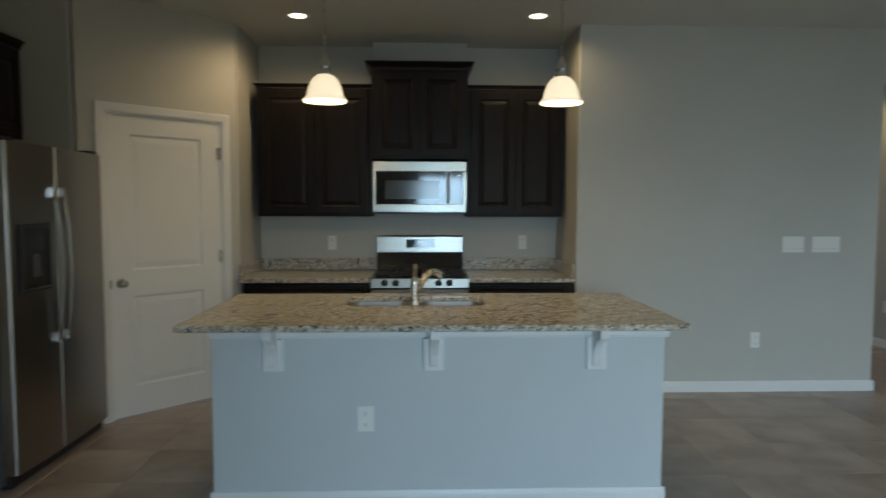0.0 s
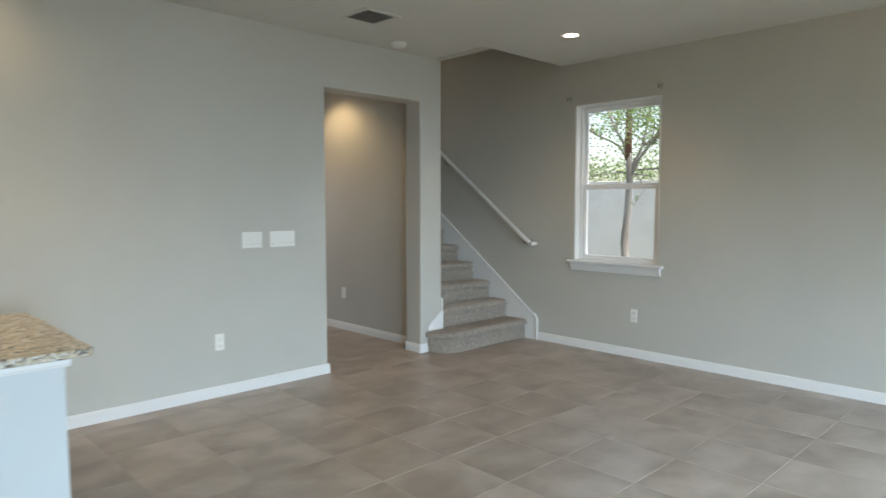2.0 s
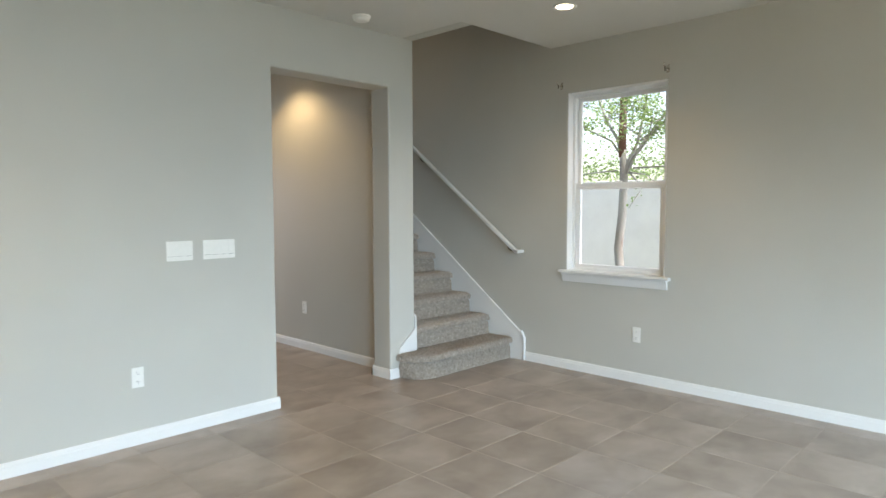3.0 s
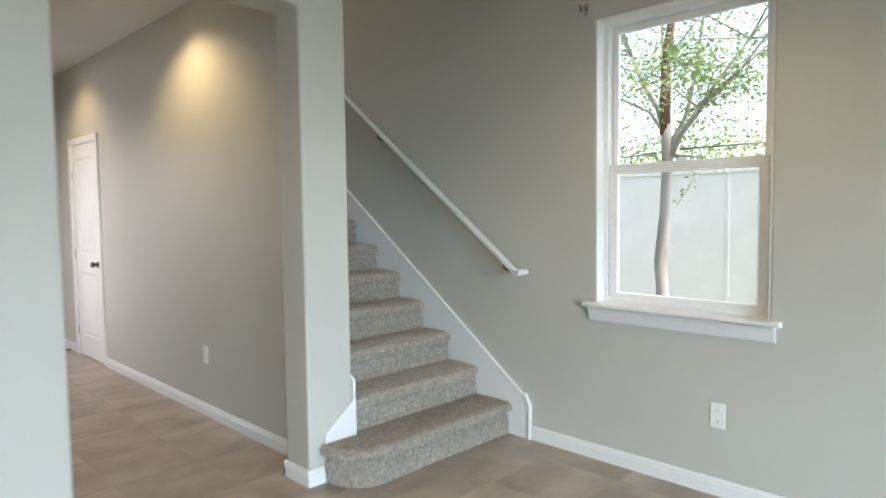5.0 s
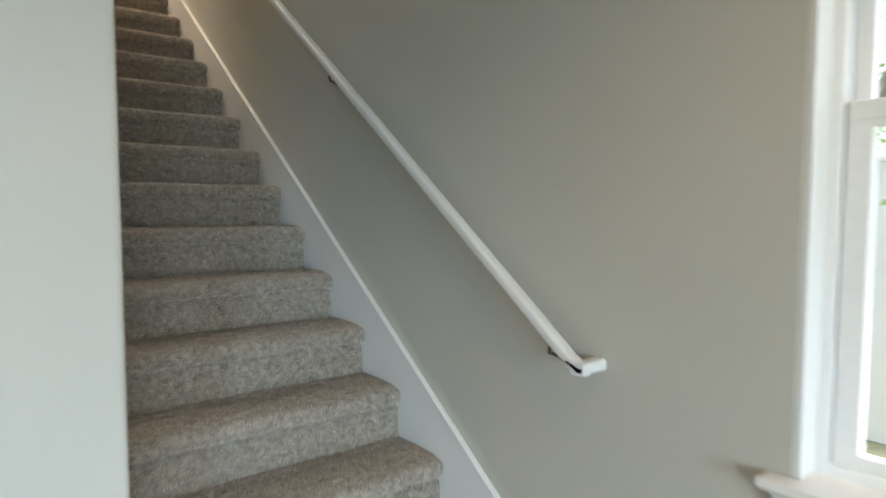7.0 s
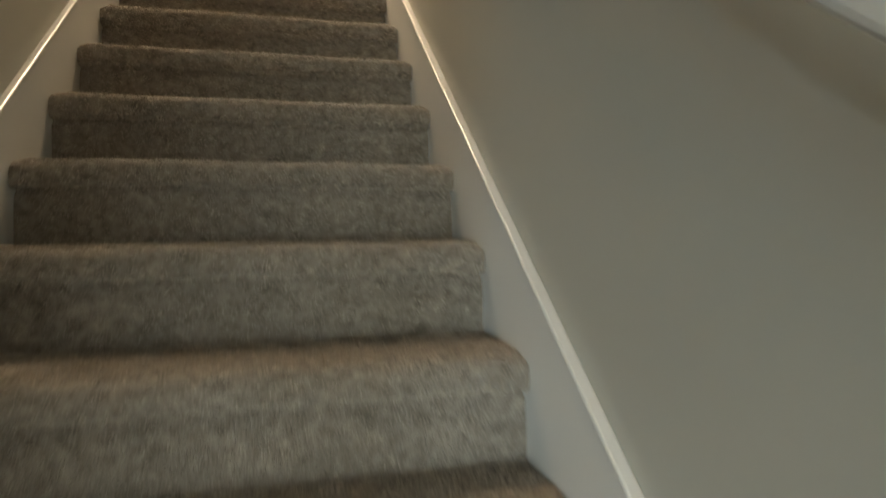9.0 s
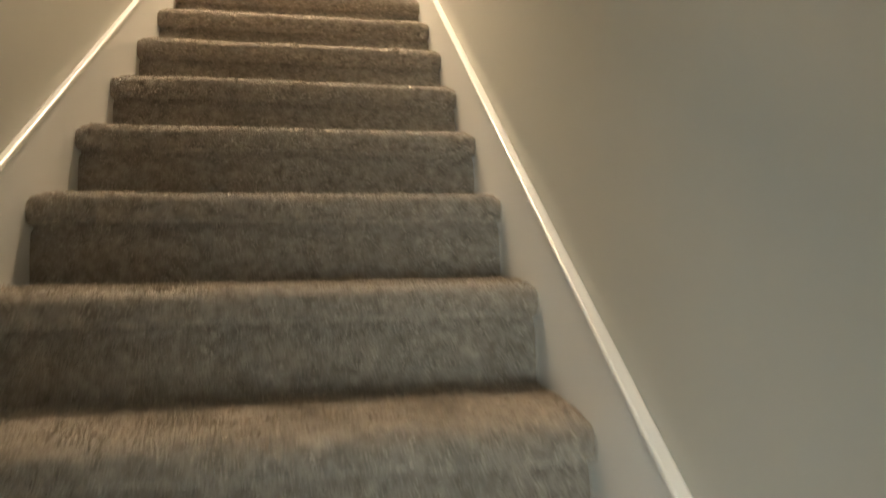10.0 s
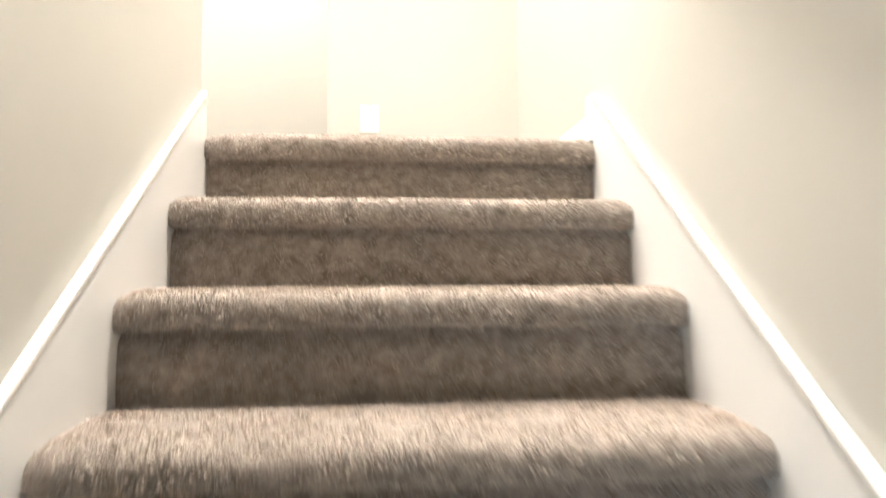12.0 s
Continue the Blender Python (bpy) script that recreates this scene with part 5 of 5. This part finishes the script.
# ---------------------------------------------------------------- outside the window
def fence():
    f = thing("fence", 10.85, 5.0, -0.55, "tall pale mint-white vinyl privacy fence behind the tree", "fence")
    f.matrix_basis = Matrix.Identity(4)
    joints = [5.21 + 2.0 * i for i in range(4, 0, -1)] + [5.21, 4.845] + [4.845 - 2.0 * i for i in range(1, 4)]
    for a, b in zip(joints, joints[1:]):
        part("panel", box(10.865, 10.89, b + 0.0005, a - 0.0005, -0.55, 1.82), FENCE, f)
        part("rail", box(10.853, 10.905, b + 0.001, a - 0.001, 1.8205, 1.875), FENCE, f, bevel=0.008)
    for y in joints:
        part("batten", box(10.856, 10.8645, y - 0.022, y + 0.022, -0.55, 1.815), FENCE, f, bevel=0.004)
        part("post", box(10.8905, 10.97, y - 0.05, y + 0.05, -0.55, 1.82), FENCE, f, bevel=0.008)


fence()


def tree(base, seed):
    """Crape myrtle: a smooth trunk that forks into rising limbs, with loose clumps of small leaves."""
    rng = random.Random(seed)
    t = thing("tree", *base, "crape myrtle with smooth peeling bark and loose green leaves", "tree")
    o = Vector(base)
    trunk_pts = [(0.03, 0.08, -0.31), (0.02, 0.07, 0.0), (0.0, 0.065, 0.5), (0.01, 0.045, 0.95), (-0.01, 0.06, 1.20), (0.0, 0.02, 1.60), (0.0, 0.005, 2.05), (0.0, 0.03, 2.42)]
    part("trunk", tube(trunk_pts, [0.085, 0.068, 0.060, 0.054, 0.052, 0.049, 0.047, 0.042], 14), BARK, t, "pale smooth trunk with reddish patches", smooth=True)
    top = Vector((0, 0.03, 2.40))
    low_fork = Vector((0, 0.0, 2.15))
    aims = [((0.0, 0.03, 2.90), (0.05, -0.06, 3.5), (0.0, 0.0, 4.6), 0.047), ((-0.1, 0.20, 2.72), (-0.2, 0.36, 3.2), (-0.4, 0.6, 4.3), 0.026), ((0.05, -0.14, 2.45), (0.1, -0.26, 3.2), (0.2, -0.40, 4.3), 0.027),
            ((-0.05, -0.30, 2.45), (-0.1, -0.66, 2.72), (-0.3, -1.15, 3.3), 0.022), ((0.2, 0.15, 2.8), (0.5, 0.3, 3.6), (0.8, 0.4, 4.5), 0.024), ((0.25, -0.3, 2.7), (0.5, -0.75, 3.4), (0.8, -1.2, 4.2), 0.022), ((-0.25, 0.35, 2.62), (-0.3, 0.75, 2.95), (-0.4, 1.2, 3.5), 0.018)]
    tips = []
    for n_, (a, b, c, r) in enumerate(aims):
        top = Vector((0, 0.03, 2.40)) if n_ in (0, 1, 4, 6) else low_fork
        pts = [top + Vector((0, 0, -0.12))]
        for u in (0.33, 0.66, 1.0):
            pts.append(top.lerp(Vector(a), u) + Vector((rng.uniform(-1, 1), rng.uniform(-1, 1), 0)) * 0.012)
        for u in (0.5, 1.0):
            pts.append(Vector(a).lerp(Vector(b), u) + Vector((rng.uniform(-1, 1), rng.uniform(-1, 1), 0)) * 0.03)
        for u in (0.5, 1.0):
            pts.append(Vector(b).lerp(Vector(c), u) + Vector((rng.uniform(-1, 1), rng.uniform(-1, 1), 0)) * 0.05)
        r *= 1.0 if n_ == 0 else 0.8
        rr = [r, r, r * 0.92, r * 0.85, r * 0.7, r * 0.6, r * 0.4, r * 0.2]
        limb = part("limb", tube(pts, rr, 9), REDBARK if n_ == 0 else BARK, t, smooth=True)
        for k in range(13):
            i = rng.choice((3, 4, 5, 6, 7))
            p = pts[i]
            d = Vector((rng.uniform(-1, 1), rng.uniform(-1, 1), rng.uniform(-0.15, 0.9))).normalized()
            ln = rng.uniform(0.35, 0.8)
            q = [p, p + d * ln * 0.5 + Vector((0, 0, 0.03)), p + d * ln + Vector((rng.uniform(-0.1, 0.1), rng.uniform(-0.1, 0.1), rng.uniform(-0.06, 0.1)))]
            part("twig", tube(q, [0.011, 0.007, 0.003], 6), BARK, limb, smooth=True)
            tips += [q[1], q[2], (q[1] + q[2]) / 2]
    # low drooping sprays
    low = [((0.02, -0.05, 2.10), (-0.15, -0.35, 2.06), (-0.3, -0.62, 1.90)), ((0.02, -0.1, 2.15), (0.3, -0.9, 2.18), (0.3, -1.5, 2.12)), ((0, 0.1, 2.13), (-0.1, 0.45, 2.10), (-0.2, 0.7, 2.02)), ((0.02, -0.05, 2.10), (-0.12, -0.30, 1.92), (-0.3, -0.22, 1.68))]
    for q in low:
        part("twig", tube([Vector(v) for v in q], [0.012, 0.007, 0.003], 6), BARK, t, smooth=True)
    verts, faces = [], []

    def leaf(c, s):
        d = Vector((rng.uniform(-1, 1), rng.uniform(-1, 1), rng.uniform(-0.7, 0.5))).normalized()
        n = Vector((rng.uniform(-1, 1), rng.uniform(-1, 1), rng.uniform(0.1, 1))).normalized()
        w = d.cross(n).normalized() * s * 0.30
        k = len(verts)
        verts.extend([tuple(c), tuple(c + d * s * 0.45 + w), tuple(c + d * s), tuple(c + d * s * 0.45 - w)])
        faces.append((k, k + 1, k + 2, k + 3))
    for p in tips:
        if p.z < 2.35 or rng.random() < 0.38:
            continue
        for _ in range(rng.randint(40, 90)):
            c = p + Vector((rng.gauss(0, 0.13), rng.gauss(0, 0.13), rng.gauss(0, 0.09)))
            leaf(c, rng.uniform(0.026, 0.050))
    for q in low:
        for u in range(20):
            a = u / 20
            c = (Vector(q[1]).lerp(Vector(q[2]), a)) + Vector((rng.gauss(0, 0.025), rng.gauss(0, 0.025), rng.gauss(0, 0.02)))
            if rng.random() < 0.75:
                leaf(c, rng.uniform(0.035, 0.06))
    # leaf band low behind the limbs
    for _ in range(4200):
        c = Vector((rng.uniform(0.2, 1.4), rng.uniform(-2.0, 1.6), 2.06 + abs(rng.gauss(0, 0.22))))
        leaf(c, rng.uniform(0.03, 0.055))
    me = bpy.data.meshes.new("crown")
    me.from_pydata(verts, [], faces)
    me.materials.append(LEAF)
    cr = new("crown", me)
    cr.parent = t
    cr["kind"] = "stuff"


tree((8.16, 4.68, -0.25), 11)

# ---------------------------------------------------------------- floor tiles, last
P = 0.4635
GX, GY = 1.680, 1.512
G = 0.0054


def tile_mesh(name, w, d):
    bm = bmesh.new()
    b = 0.0012
    lo = [bm.verts.new((x, y, -0.008)) for x, y in ((0, 0), (w, 0), (w, d), (0, d))]
    mi = [bm.verts.new((x, y, -b)) for x, y in ((0, 0), (w, 0), (w, d), (0, d))]
    hi = [bm.verts.new((x, y, 0)) for x, y in ((b, b), (w - b, b), (w - b, d - b), (b, d - b))]
    for a, c in ((lo, mi), (mi, hi)):
        for i in range(4):
            bm.faces.new((a[i], a[(i + 1) % 4], c[(i + 1) % 4], c[i]))
    bm.faces.new(hi)
    me = bpy.data.meshes.new(name)
    bm.to_mesh(me)
    bm.free()
    me.materials.append(TILE)
    return me


full = tile_mesh("tile", P - G, P - G)
rest = []
sizes = {}
near = 0
for i in range(-12, 12):
    for j in range(-12, 20):
        x0, y0 = GX + i * P + G / 2, GY + j * P + G / 2
        x1, y1 = x0 + P - G, y0 + P - G
        x0c, x1c, y0c, y1c = max(x0, XL), min(x1, XW), max(y0, YR), min(y1, 9.60)
        if x1c - x0c < 0.03 or y1c - y0c < 0.03:
            continue
        cx, cy = (x0c + x1c) / 2, (y0c + y1c) / 2
        if cy > 5.2 and not 3.4 < cx < 4.95:
            continue
        close = (cy > 0.9 and cx > 0.4 and cy < 5.2) or (cy > 2.4 and cx < -0.9 and cx > -2.3 and cy < 4.6) or (cy >= 5.2 and cy < 9.0)
        if close and near < 290:
            near += 1
            key = (round(x1c - x0c, 3), round(y1c - y0c, 3))
            if key == (round(P - G, 3), round(P - G, 3)):
                me = full
            else:
                me = sizes.setdefault(key, None) or tile_mesh("tile", *key)
                sizes[key] = me
            t = new("tile", me)
            t.parent = floor
            t.location = (x0c, y0c, 0)
        else:
            rest.append((x0c, x1c, y0c, y1c))
verts, faces = [], []
for x0, x1, y0, y1 in rest:
    k = len(verts)
    verts += [(x0, y0, -0.008), (x1, y0, -0.008), (x1, y1, -0.008), (x0, y1, -0.008), (x0, y0, 0), (x1, y0, 0), (x1, y1, 0), (x0, y1, 0)]
    faces += [(k + 4, k + 5, k + 6, k + 7), (k, k + 1, k + 5, k + 4), (k + 1, k + 2, k + 6, k + 5), (k + 2, k + 3, k + 7, k + 6), (k + 3, k, k + 4, k + 7)]
me = bpy.data.meshes.new("tiles_far")
me.from_pydata(verts, [], faces)
me.materials.append(TILE)
ob = new("tiles_far", me)
ob.parent = floor
ob["kind"] = "stuff"
ft = tagged(part("floor_foyer", box(3.62, XH, 9.630, 10.02, -0.009, 0.001), FOYERTILE), kind="structure")
